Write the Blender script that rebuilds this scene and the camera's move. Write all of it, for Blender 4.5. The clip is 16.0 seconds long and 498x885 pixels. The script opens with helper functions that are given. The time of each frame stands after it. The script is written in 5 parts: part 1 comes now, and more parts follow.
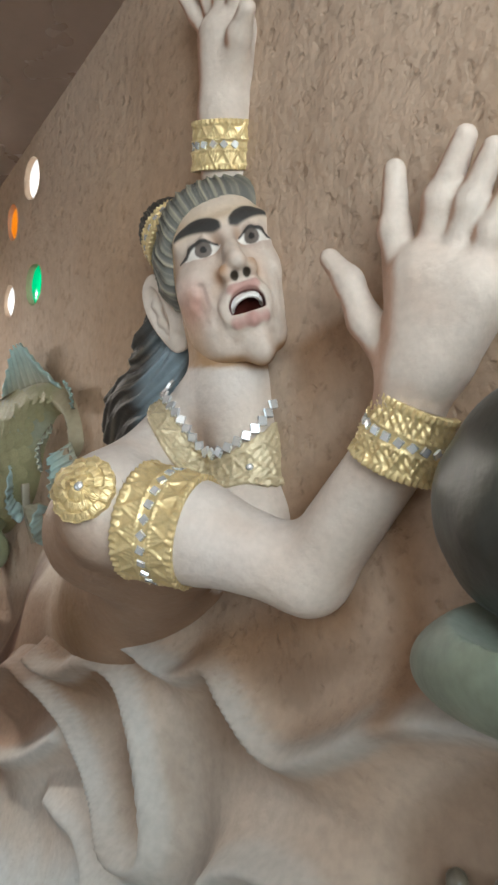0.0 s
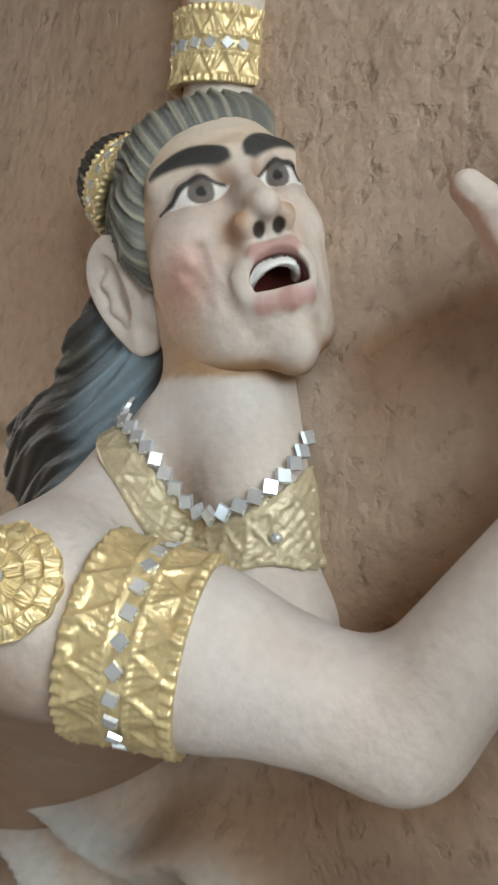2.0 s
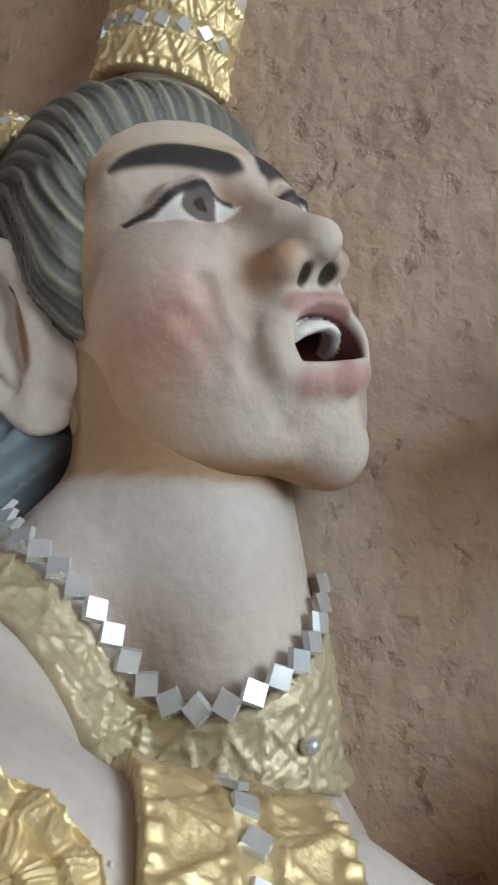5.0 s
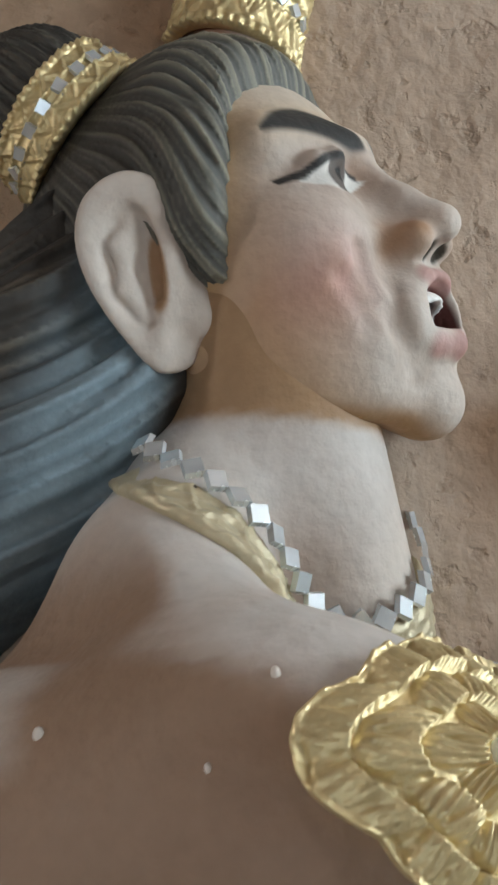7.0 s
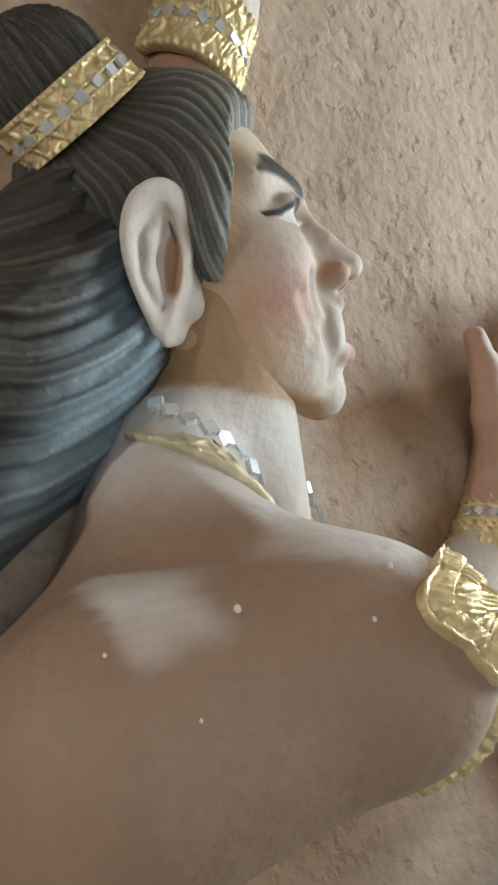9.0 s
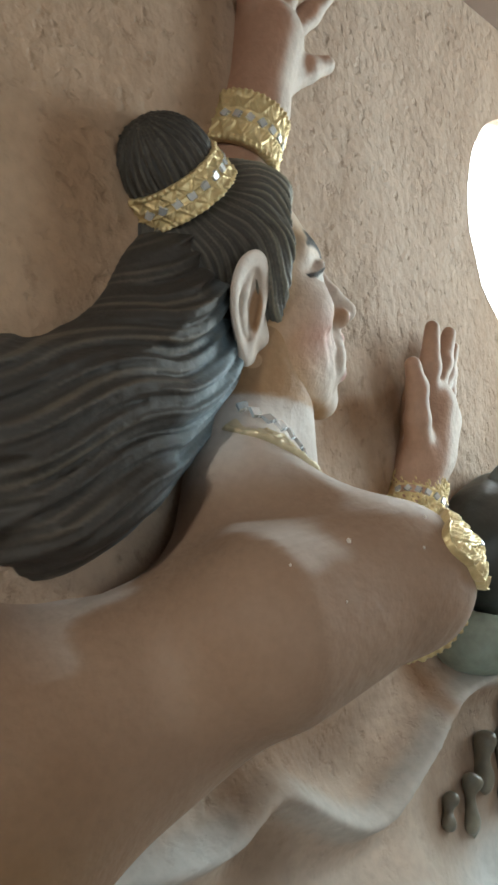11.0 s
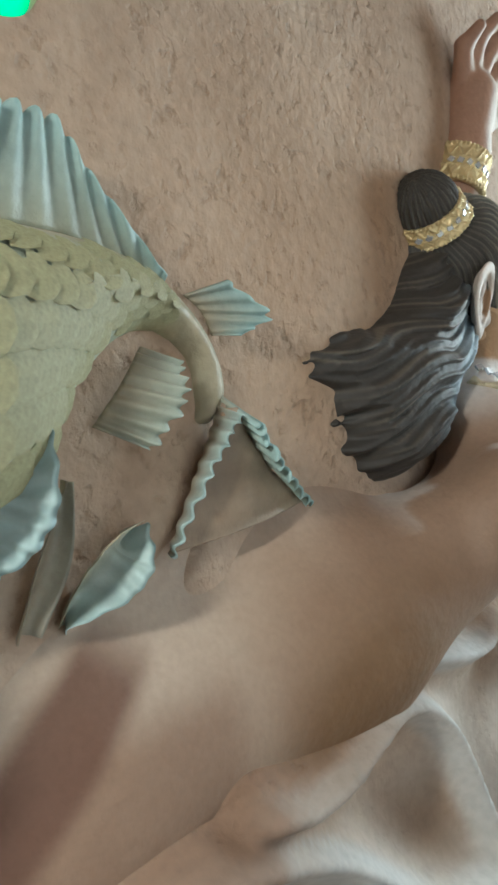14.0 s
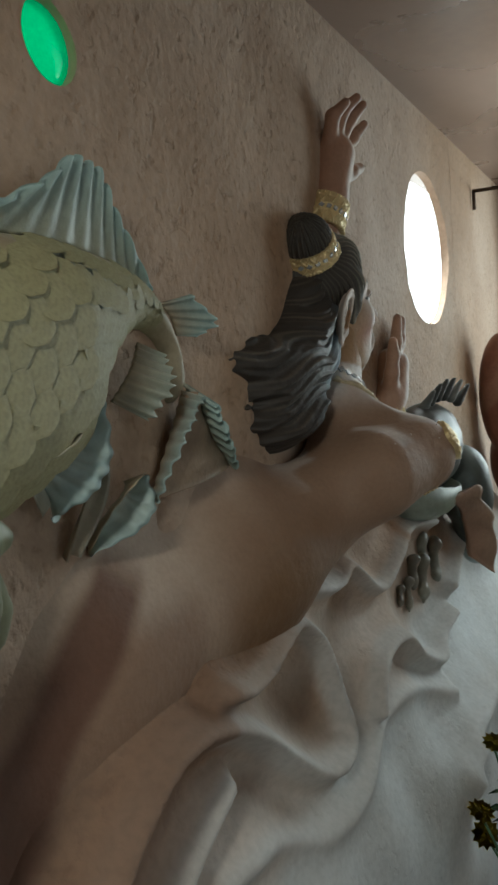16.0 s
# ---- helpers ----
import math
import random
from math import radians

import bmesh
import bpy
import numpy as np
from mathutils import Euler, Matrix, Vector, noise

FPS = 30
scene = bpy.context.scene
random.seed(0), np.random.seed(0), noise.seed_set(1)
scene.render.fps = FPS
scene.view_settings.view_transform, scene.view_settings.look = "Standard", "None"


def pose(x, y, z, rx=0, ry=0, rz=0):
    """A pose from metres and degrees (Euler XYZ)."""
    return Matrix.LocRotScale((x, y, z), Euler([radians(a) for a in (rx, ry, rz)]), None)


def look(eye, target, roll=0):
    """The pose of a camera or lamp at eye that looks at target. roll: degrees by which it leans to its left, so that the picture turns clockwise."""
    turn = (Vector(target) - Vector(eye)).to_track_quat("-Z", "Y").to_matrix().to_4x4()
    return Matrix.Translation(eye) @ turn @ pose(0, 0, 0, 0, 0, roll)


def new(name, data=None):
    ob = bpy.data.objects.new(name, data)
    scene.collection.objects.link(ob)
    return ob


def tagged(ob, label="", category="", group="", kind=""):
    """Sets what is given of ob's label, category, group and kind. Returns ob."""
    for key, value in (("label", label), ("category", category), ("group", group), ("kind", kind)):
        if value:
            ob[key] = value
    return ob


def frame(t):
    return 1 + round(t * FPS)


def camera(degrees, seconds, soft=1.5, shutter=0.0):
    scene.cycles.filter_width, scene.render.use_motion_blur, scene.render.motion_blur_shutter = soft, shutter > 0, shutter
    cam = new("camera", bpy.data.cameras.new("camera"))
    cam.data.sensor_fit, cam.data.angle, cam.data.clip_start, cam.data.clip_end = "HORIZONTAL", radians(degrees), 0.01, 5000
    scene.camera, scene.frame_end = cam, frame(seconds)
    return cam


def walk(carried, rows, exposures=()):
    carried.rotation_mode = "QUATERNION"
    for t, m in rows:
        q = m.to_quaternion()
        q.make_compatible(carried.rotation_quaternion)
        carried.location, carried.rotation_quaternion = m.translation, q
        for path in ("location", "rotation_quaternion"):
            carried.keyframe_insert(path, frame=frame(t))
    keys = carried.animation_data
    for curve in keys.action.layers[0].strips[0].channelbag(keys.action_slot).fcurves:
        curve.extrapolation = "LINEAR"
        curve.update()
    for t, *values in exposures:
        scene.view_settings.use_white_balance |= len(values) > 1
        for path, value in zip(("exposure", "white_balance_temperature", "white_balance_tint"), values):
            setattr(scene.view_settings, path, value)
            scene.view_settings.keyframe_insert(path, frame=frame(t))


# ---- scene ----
cam = camera(35.9, 16.0, soft=2.6, shutter=0.4)
METRES, EYE, TILT, LEAN, TURN = 2.8, 1.35, 8.27, 5.64, 55.9
ROWS = [
    (0.0, 0.0, 0.0, 0.0, 0.0, 0.0, -0.0),
    (0.5, -0.0137, 0.0425, -0.0045, -2.06, 0.91, -0.3),
    (1.0, -0.0232, 0.0844, 0.0018, -3.01, 2.14, -1.86),
    (1.5, -0.0356, 0.1228, 0.002, -6.49, 2.84, -1.64),
    (2.0, -0.05, 0.1543, 0.0039, -9.89, 3.21, -0.81),
    (2.5, -0.0521, 0.1843, 0.0047, -14.27, 6.24, -0.54),
    (3.0, -0.0548, 0.2112, 0.0101, -18.25, 7.15, -1.81),
    (5.5, -0.1269, 0.2911, 0.0086, -46.31, 14.43, -1.14),
    (6.0, -0.1443, 0.309, 0.0071, -53.56, 13.66, -0.65),
    (6.5, -0.1657, 0.3281, 0.0025, -57.86, 12.74, 0.05),
    (7.0, -0.1815, 0.3362, -0.0033, -59.69, 12.3, -0.45),
    (7.5, -0.2038, 0.3445, -0.008, -64.82, 10.22, -0.88),
    (8.0, -0.2232, 0.3626, -0.0083, -71.94, 9.64, -0.62),
    (8.5, -0.2402, 0.3896, -0.01, -81.38, 9.42, -0.56),
    (11.0, -0.3451, 0.5162, -0.0242, -104.08, 7.96, -1.01),
    (11.5, -0.3698, 0.5426, -0.0295, -103.61, 6.72, -0.65),
    (12.0, -0.392, 0.5708, -0.0298, -104.64, 6.48, -0.42),
    (12.5, -0.409, 0.6047, -0.0328, -107.56, 6.11, 0.63),
    (13.0, -0.4328, 0.6292, -0.0343, -104.0, 5.89, 0.06),
    (13.5, -0.4541, 0.6553, -0.0389, -100.43, 3.88, 0.21),
    (14.0, -0.4721, 0.6791, -0.0412, -101.87, 3.65, 0.36),
    (14.5, -0.4909, 0.7173, -0.0439, -108.36, 3.24, 0.47),
    (15.0, -0.5114, 0.743, -0.0467, -110.59, 3.65, 0.25),
    (15.5, -0.535, 0.7614, -0.0551, -113.99, 3.4, 0.56),
    (16.0, -0.547, 0.7928, -0.0569, -117.85, 3.03, -0.07),
]
walk(cam, [(t, pose(0, 0, EYE, TILT, LEAN, TURN) @ pose(METRES * x, METRES * y, METRES * z, 90 + pitch, roll, yaw)) for t, x, y, z, yaw, pitch, roll in ROWS],
     exposures=[(0.0, 0.36, 6350, 5), (0.5, 0.42, 6350, 5), (1.0, 0.38, 6350, 5), (2.0, 0.34, 6250, 4), (3.0, 0.2, 6100, 4), (5.5, 0.16, 5950, 4), (6.5, 0.2, 5950, 4), (7.0, 0.32, 5980, 3), (8.0, 0.62, 6020, 2), (8.5, 0.7, 6020, 1), (11.0, 0.52, 6150, -1), (11.5, 0.20, 6150, -1), (12.0, 0.2, 6150, -1), (12.6, -0.1, 6050, -2), (13.1, 0.35, 5950, -3), (13.5, 0.92, 5800, -3), (14.0, 0.92, 5800, -3), (14.5, 0.8, 5850, -2), (15.0, 0.2, 6150, 1), (15.5, -0.24, 6250, 0), (16.0, -0.64, 6200, -1)])

# ---- world, sun and large lights ----
world = bpy.data.worlds.new("world")
scene.world = world
world.use_nodes = True
wn = world.node_tree
sky = wn.nodes.new("ShaderNodeTexSky")
sky.sky_type, sky.sun_disc = "NISHITA", False
sky.sun_elevation, sky.sun_rotation = radians(48), radians(40)
wn.nodes["Background"].inputs[1].default_value = 0.15
wn.links.new(sky.outputs[0], wn.nodes["Background"].inputs[0])
sun = new("sun", bpy.data.lights.new("sun", "SUN"))
sun.data.energy, sun.data.angle, sun.data.color = 3.0, radians(0.5), (1.0, 0.95, 0.86)
sun.matrix_world = look((3, 6, 7), (0, 0, 0))


def area(name, eye, target, sx, sy, watts, colour):
    lamp = bpy.data.lights.new(name, "AREA")
    lamp.shape, lamp.size, lamp.size_y, lamp.energy, lamp.color = "RECTANGLE", sx, sy, watts, colour
    ob = new(name, lamp)
    ob.matrix_world = look(eye, target)
    return ob


area("daylight_oval", (0.06, 0.74, 2.01), (-0.3, -1.5, 1.3), 0.5, 0.42, 6, (0.92, 0.96, 1.0))
area("daylight_east", (1.66, -0.42, 1.74), (-1.2, 0.45, 1.35), 1.35, 1.35, 48, (0.92, 0.98, 1.0))
# frontal fill added behind the viewpoint, at an unseen, assumed doorway
area("front_fill", (-2.4, -2.75, 1.35), (-1.6, 0.6, 1.7), 1.7, 2.0, 11, (0.95, 0.97, 1.0))
# unseen light added to brighten the west end; no tube is modelled
area("west_fill", (-3.3, 0.10, 2.36), (-3.3, 0.10, 0), 0.9, 0.1, 30, (1.0, 0.91, 0.83))


# ---- materials ----
def mat(name, colour, rough=0.6, metal=0.0, vary=0.25, scale=6.0, fine=120.0, bump=0.15, bump_scale=60.0, attr="", tint=None, spec=0.5, coat=0.0):
    m = bpy.data.materials.new(name)
    m.use_nodes = True
    n, l = m.node_tree.nodes, m.node_tree.links
    b = n["Principled BSDF"]
    tc = n.new("ShaderNodeTexCoord")
    n1, n2 = n.new("ShaderNodeTexNoise"), n.new("ShaderNodeTexNoise")
    n1.inputs["Scale"].default_value, n1.inputs["Detail"].default_value = scale, 6
    n2.inputs["Scale"].default_value, n2.inputs["Detail"].default_value = fine, 4
    for k in (n1, n2):
        l.new(tc.outputs["Object"], k.inputs["Vector"])
    if attr:
        src = n.new("ShaderNodeAttribute")
        src.attribute_name = attr
        base, relief = src.outputs["Color"], src.outputs["Alpha"]
    else:
        rgb = n.new("ShaderNodeRGB")
        rgb.outputs[0].default_value = (*colour, 1)
        base = rgb.outputs[0]
    other = n.new("ShaderNodeMix")
    other.data_type, other.blend_type = "RGBA", "MULTIPLY"
    ramp = n.new("ShaderNodeMapRange")
    ramp.inputs[1].default_value, ramp.inputs[2].default_value = 0.3, 0.7
    ramp.inputs[3].default_value, ramp.inputs[4].default_value = 0, 1
    l.new(n1.outputs["Fac"], ramp.inputs[0])
    l.new(ramp.outputs[0], other.inputs["Factor"])
    l.new(base, other.inputs["A"])
    t = tint or (1 - vary, 1 - vary, 1 - vary)
    other.inputs["B"].default_value = (*t, 1)
    grain = n.new("ShaderNodeMix")
    grain.data_type, grain.blend_type = "RGBA", "MULTIPLY"
    r2 = n.new("ShaderNodeMapRange")
    r2.inputs[1].default_value, r2.inputs[2].default_value = 0.35, 0.75
    l.new(n2.outputs["Fac"], r2.inputs[0])
    l.new(r2.outputs[0], grain.inputs["Factor"])
    l.new(other.outputs["Result"], grain.inputs["A"])
    grain.inputs["B"].default_value = (1 - vary * 0.6,) * 3 + (1,)
    l.new(grain.outputs["Result"], b.inputs["Base Color"])
    rr = n.new("ShaderNodeMapRange")
    rr.inputs[3].default_value, rr.inputs[4].default_value = max(0.03, rough - 0.12), min(1, rough + 0.12)
    l.new(n1.outputs["Fac"], rr.inputs[0])
    l.new(rr.outputs[0], b.inputs["Roughness"])
    b.inputs["Metallic"].default_value = metal
    b.inputs["Specular IOR Level"].default_value = spec
    b.inputs["Coat Weight"].default_value = coat
    if bump:
        n3 = n.new("ShaderNodeTexNoise")
        n3.inputs["Scale"].default_value, n3.inputs["Detail"].default_value = bump_scale, 8
        l.new(tc.outputs["Object"], n3.inputs["Vector"])
        bp = n.new("ShaderNodeBump")
        bp.inputs["Strength"].default_value, bp.inputs["Distance"].default_value = bump, 0.01
        if attr:
            times = n.new("ShaderNodeMath")
            times.operation = "MULTIPLY"
            times.inputs[1].default_value = bump
            l.new(relief, times.inputs[0])
            l.new(times.outputs[0], bp.inputs["Strength"])
        l.new(n3.outputs["Fac"], bp.inputs["Height"])
        l.new(bp.outputs["Normal"], b.inputs["Normal"])
    return m


def stained(name, colour):
    """Daylight soaking through a thick coloured pane, with a glossy face."""
    m = bpy.data.materials.new(name)
    m.use_nodes = True
    n, l = m.node_tree.nodes, m.node_tree.links
    n.remove(n["Principled BSDF"])
    soak, gloss, clear, mix, mix2 = (n.new(k) for k in ("ShaderNodeBsdfTranslucent", "ShaderNodeBsdfGlossy", "ShaderNodeBsdfTransparent", "ShaderNodeMixShader", "ShaderNodeMixShader"))
    tex, mul = n.new("ShaderNodeTexNoise"), n.new("ShaderNodeMix")
    tex.inputs["Scale"].default_value = 22
    mul.data_type, mul.blend_type = "RGBA", "MULTIPLY"
    mul.inputs["A"].default_value, mul.inputs["B"].default_value = (*colour, 1), (0.6, 0.7, 0.7, 1)
    l.new(tex.outputs["Fac"], mul.inputs["Factor"])
    l.new(mul.outputs["Result"], soak.inputs["Color"])
    clear.inputs["Color"].default_value = (*colour, 1)
    gloss.inputs["Roughness"].default_value = 0.15
    mix.inputs[0].default_value, mix2.inputs[0].default_value = 0.35, 0.06
    l.new(soak.outputs[0], mix.inputs[1]), l.new(clear.outputs[0], mix.inputs[2])
    l.new(mix.outputs[0], mix2.inputs[1]), l.new(gloss.outputs[0], mix2.inputs[2])
    l.new(mix2.outputs[0], n["Material Output"].inputs[0])
    return m


M_WALL = mat("painted_plaster", (0.5, 0.3, 0.2), 0.75, vary=0.25, scale=3.0, fine=60, bump=0.6, bump_scale=52, attr="paint", tint=(0.83, 0.79, 0.75))
plaster = M_WALL.node_tree
pit_tex, pit_map, pit_mul, pit_bump, pit_gate = (plaster.nodes.new(k) for k in ("ShaderNodeTexNoise", "ShaderNodeMapRange", "ShaderNodeMix", "ShaderNodeBump", "ShaderNodeMath"))
pit_gate.operation = "MULTIPLY"
pit_tex.inputs["Scale"].default_value, pit_tex.inputs["Detail"].default_value, pit_tex.inputs["Distortion"].default_value = 48, 6, 0.15
pit_map.inputs[1].default_value, pit_map.inputs[2].default_value = 0.56, 0.80
plaster.links.new(next(k for k in plaster.nodes if k.type == "TEX_COORD").outputs["Object"], pit_tex.inputs["Vector"])
plaster.links.new(pit_tex.outputs["Fac"], pit_map.inputs[0])
plaster.links.new(pit_map.outputs[0], pit_gate.inputs[0])
plaster.links.new(next(k for k in plaster.nodes if k.type == "ATTRIBUTE").outputs["Alpha"], pit_gate.inputs[1])
shader = plaster.nodes["Principled BSDF"]
pit_mul.data_type, pit_mul.blend_type = "RGBA", "MULTIPLY"
pit_mul.inputs["B"].default_value = (0.72, 0.68, 0.64, 1)
plaster.links.new(shader.inputs["Base Color"].links[0].from_socket, pit_mul.inputs["A"])
plaster.links.new(pit_gate.outputs[0], pit_mul.inputs["Factor"])
plaster.links.new(pit_mul.outputs["Result"], shader.inputs["Base Color"])
pit_bump.invert = True
pit_bump.inputs["Strength"].default_value, pit_bump.inputs["Distance"].default_value = 0.6, 0.006
plaster.links.new(shader.inputs["Normal"].links[0].from_socket, pit_bump.inputs["Normal"])
plaster.links.new(pit_gate.outputs[0], pit_bump.inputs["Height"])
plaster.links.new(pit_bump.outputs["Normal"], shader.inputs["Normal"])
M_STATUE = mat("painted_cement", (0.6, 0.5, 0.42), 0.60, vary=0.16, scale=16, fine=110, bump=0.28, bump_scale=60, attr="paint", tint=(0.93, 0.9, 0.88), spec=0.35)
M_FISH = mat("painted_fish", (0.3, 0.32, 0.18), 0.55, vary=0.2, scale=14, fine=90, bump=0.25, bump_scale=70, attr="paint")
M_SCALE = mat("painted_scale", (0.38, 0.36, 0.20), 0.55, vary=0.25, scale=10, fine=90, bump=0.2, bump_scale=60)
M_FIN = mat("painted_fin", (0.3, 0.48, 0.45), 0.5, vary=0.2, scale=16, fine=90, bump=0.2, bump_scale=70, attr="paint")
M_GOLD = mat("gold_paint", (0.83, 0.67, 0.36), 0.36, metal=0.5, vary=0.22, scale=40, fine=120, bump=0.3, bump_scale=90)
M_GOLD_DULL = mat("dull_gold_paint", (0.68, 0.585, 0.39), 0.42, metal=0.3, vary=0.25, scale=40, fine=120, bump=0.3, bump_scale=90)
M_MIRROR = mat("mirror_tile", (0.80, 0.85, 0.89), 0.24, metal=0.6, vary=0.1, scale=50, bump=0)
M_CEIL = mat("grey_ceiling", (0.34, 0.25, 0.20), 0.28, vary=0.12, scale=2, fine=30, bump=0.05, bump_scale=15)
M_ROOM = mat("rendered_wall", (0.55, 0.4, 0.29), 0.8, vary=0.15, scale=2.5, fine=40, bump=0.3, bump_scale=30)
M_FLOOR = mat("floor_tile", (0.38, 0.34, 0.3), 0.35, vary=0.2, scale=3, fine=50, bump=0.05)
M_DARK = mat("painted_dark_green", (0.09, 0.11, 0.09), 0.4, vary=0.35, scale=7, fine=60, bump=0.2, bump_scale=30, attr="paint")
M_PIPE = mat("steel_pipe", (0.12, 0.09, 0.07), 0.5, metal=0.6, vary=0.3)
M_LEAF = mat("leaf_green", (0.05, 0.13, 0.05), 0.5, vary=0.35, scale=30, fine=90, bump=0.1)
M_PETAL = mat("yellow_petal", (0.9, 0.68, 0.06), 0.6, vary=0.2, scale=60, bump=0.05)
M_POT = mat("glazed_pot", (0.3, 0.16, 0.1), 0.35, vary=0.2)
M_LAMP = bpy.data.materials.new("lit_tube")
M_LAMP.use_nodes = True
M_LAMP.node_tree.nodes["Principled BSDF"].inputs["Emission Color"].default_value = (1, 0.97, 0.9, 1)
M_LAMP.node_tree.nodes["Principled BSDF"].inputs["Emission Strength"].default_value = 6


# ---- mesh helpers ----
def mesh_object(name, verts, faces, material, parent=None, label="", colours=None, smooth=True):
    me = bpy.data.meshes.new(name)
    me.from_pydata([tuple(map(float, v)) for v in verts] if not isinstance(verts, list) else verts, [], faces.tolist() if isinstance(faces, np.ndarray) else faces)
    if smooth:
        me.polygons.foreach_set("use_smooth", np.ones(len(me.polygons), bool))
    if colours is not None:
        layer = me.color_attributes.new("paint", "FLOAT_COLOR", "POINT")
        layer.data.foreach_set("color", (colours if colours.shape[1] == 4 else np.concatenate([colours, np.ones((len(colours), 1))], 1)).astype(np.float32).ravel())
    me.materials.append(material)
    me.update()
    ob = new(name, me)
    if parent:
        ob.parent = parent
    return tagged(ob, label)


def part(name, bm, material, parent, label=""):
    me = bpy.data.meshes.new(name)
    bmesh.ops.recalc_face_normals(bm, faces=bm.faces)
    bm.to_mesh(me)
    bm.free()
    me.materials.append(material)
    me.polygons.foreach_set("use_smooth", np.ones(len(me.polygons), bool))
    ob = new(name, me)
    if parent:
        ob.parent = parent
    return tagged(ob, label)


def box(sx, sy, sz, at=(0, 0, 0), bevel=0.0):
    bm = bmesh.new()
    bmesh.ops.create_cube(bm, size=1, matrix=Matrix.Translation(at) @ Matrix.Diagonal((sx, sy, sz, 1)))
    if bevel:
        bmesh.ops.bevel(bm, geom=bm.edges[:], offset=bevel, segments=2, affect="EDGES")
    return bm


def lens(rx, ry, rz, at=(0, 0, 0), seg=24, rings=12):
    bm = bmesh.new()
    bmesh.ops.create_uvsphere(bm, u_segments=seg, v_segments=rings, radius=1, matrix=Matrix.Translation(at) @ Matrix.Diagonal((rx, ry, rz, 1)))
    return bm


def empty(name, at, label, category, group="", kind=""):
    ob = new(name)
    ob.location = at
    ob.empty_display_size = 0.05
    return tagged(ob, label, category, group, kind)


# soft solids, evaluated on grids of points
def ball(p, c, r):
    return np.sqrt((p[0] - c[0]) ** 2 + (p[1] - c[1]) ** 2 + (p[2] - c[2]) ** 2) - r


def egg(p, c, r):
    q = [(p[i] - c[i]) / r[i] for i in range(3)]
    k0 = np.sqrt(q[0] ** 2 + q[1] ** 2 + q[2] ** 2)
    k1 = np.sqrt((q[0] / r[0]) ** 2 + (q[1] / r[1]) ** 2 + (q[2] / r[2]) ** 2) + 1e-6
    return k0 * (k0 - 1) / k1


def limb(p, a, b, ra, rb):
    d = np.subtract(b, a)
    h = np.clip(sum((p[i] - a[i]) * d[i] for i in range(3)) / float(d @ d), 0, 1)
    return np.sqrt(sum((p[i] - a[i] - h * d[i]) ** 2 for i in range(3))) - (ra + (rb - ra) * h)


def chain(p, pts, radii, k=0.01):
    f = None
    for a, b, ra, rb in zip(pts, pts[1:], radii, radii[1:]):
        g = limb(p, a, b, ra, rb)
        f = g if f is None else blend(f, g, k)
    return f


def blend(a, b, k):
    h = np.clip(0.5 + 0.5 * (b - a) / k, 0, 1)
    return b + (a - b) * h - k * h * (1 - h)


def carve(a, b, k):
    return -blend(-a, b, k)


def outline(x, z, poly):
    """Signed distance to a closed outline in the wall's plane, below zero inside."""
    d, s = np.full(x.shape, 1e9, np.float32), np.ones(x.shape, np.float32)
    n = len(poly)
    for i in range(n):
        ax, az = poly[i]
        bx, bz = poly[i - 1]
        ex, ez, wx, wz = bx - ax, bz - az, x - ax, z - az
        h = np.clip((wx * ex + wz * ez) / (ex * ex + ez * ez), 0, 1)
        d = np.minimum(d, (wx - ex * h) ** 2 + (wz - ez * h) ** 2)
        c1, c2, c3 = z >= az, z < bz, ex * wz > ez * wx
        s = np.where((c1 & c2 & c3) | (~c1 & ~c2 & ~c3), -s, s)
    return s * np.sqrt(d)


def curve_through(pts, n):
    """n points of a smooth curve through the given ones."""
    p = np.array(pts, float)
    t = np.linspace(0, len(p) - 1, n)
    i = np.clip(t.astype(int), 0, len(p) - 2)
    u = (t - i)[:, None]
    p0, p1, p2, p3 = p[np.maximum(i - 1, 0)], p[i], p[i + 1], p[np.minimum(i + 2, len(p) - 1)]
    return 0.5 * (2 * p1 + (p2 - p0) * u + (2 * p0 - 5 * p1 + 4 * p2 - p3) * u ** 2 + (3 * p1 - p0 - 3 * p2 + p3) * u ** 3)


def rounded(poly, n=120):
    return [tuple(q) for q in curve_through(list(poly) + [poly[0]], n)[:-1]]


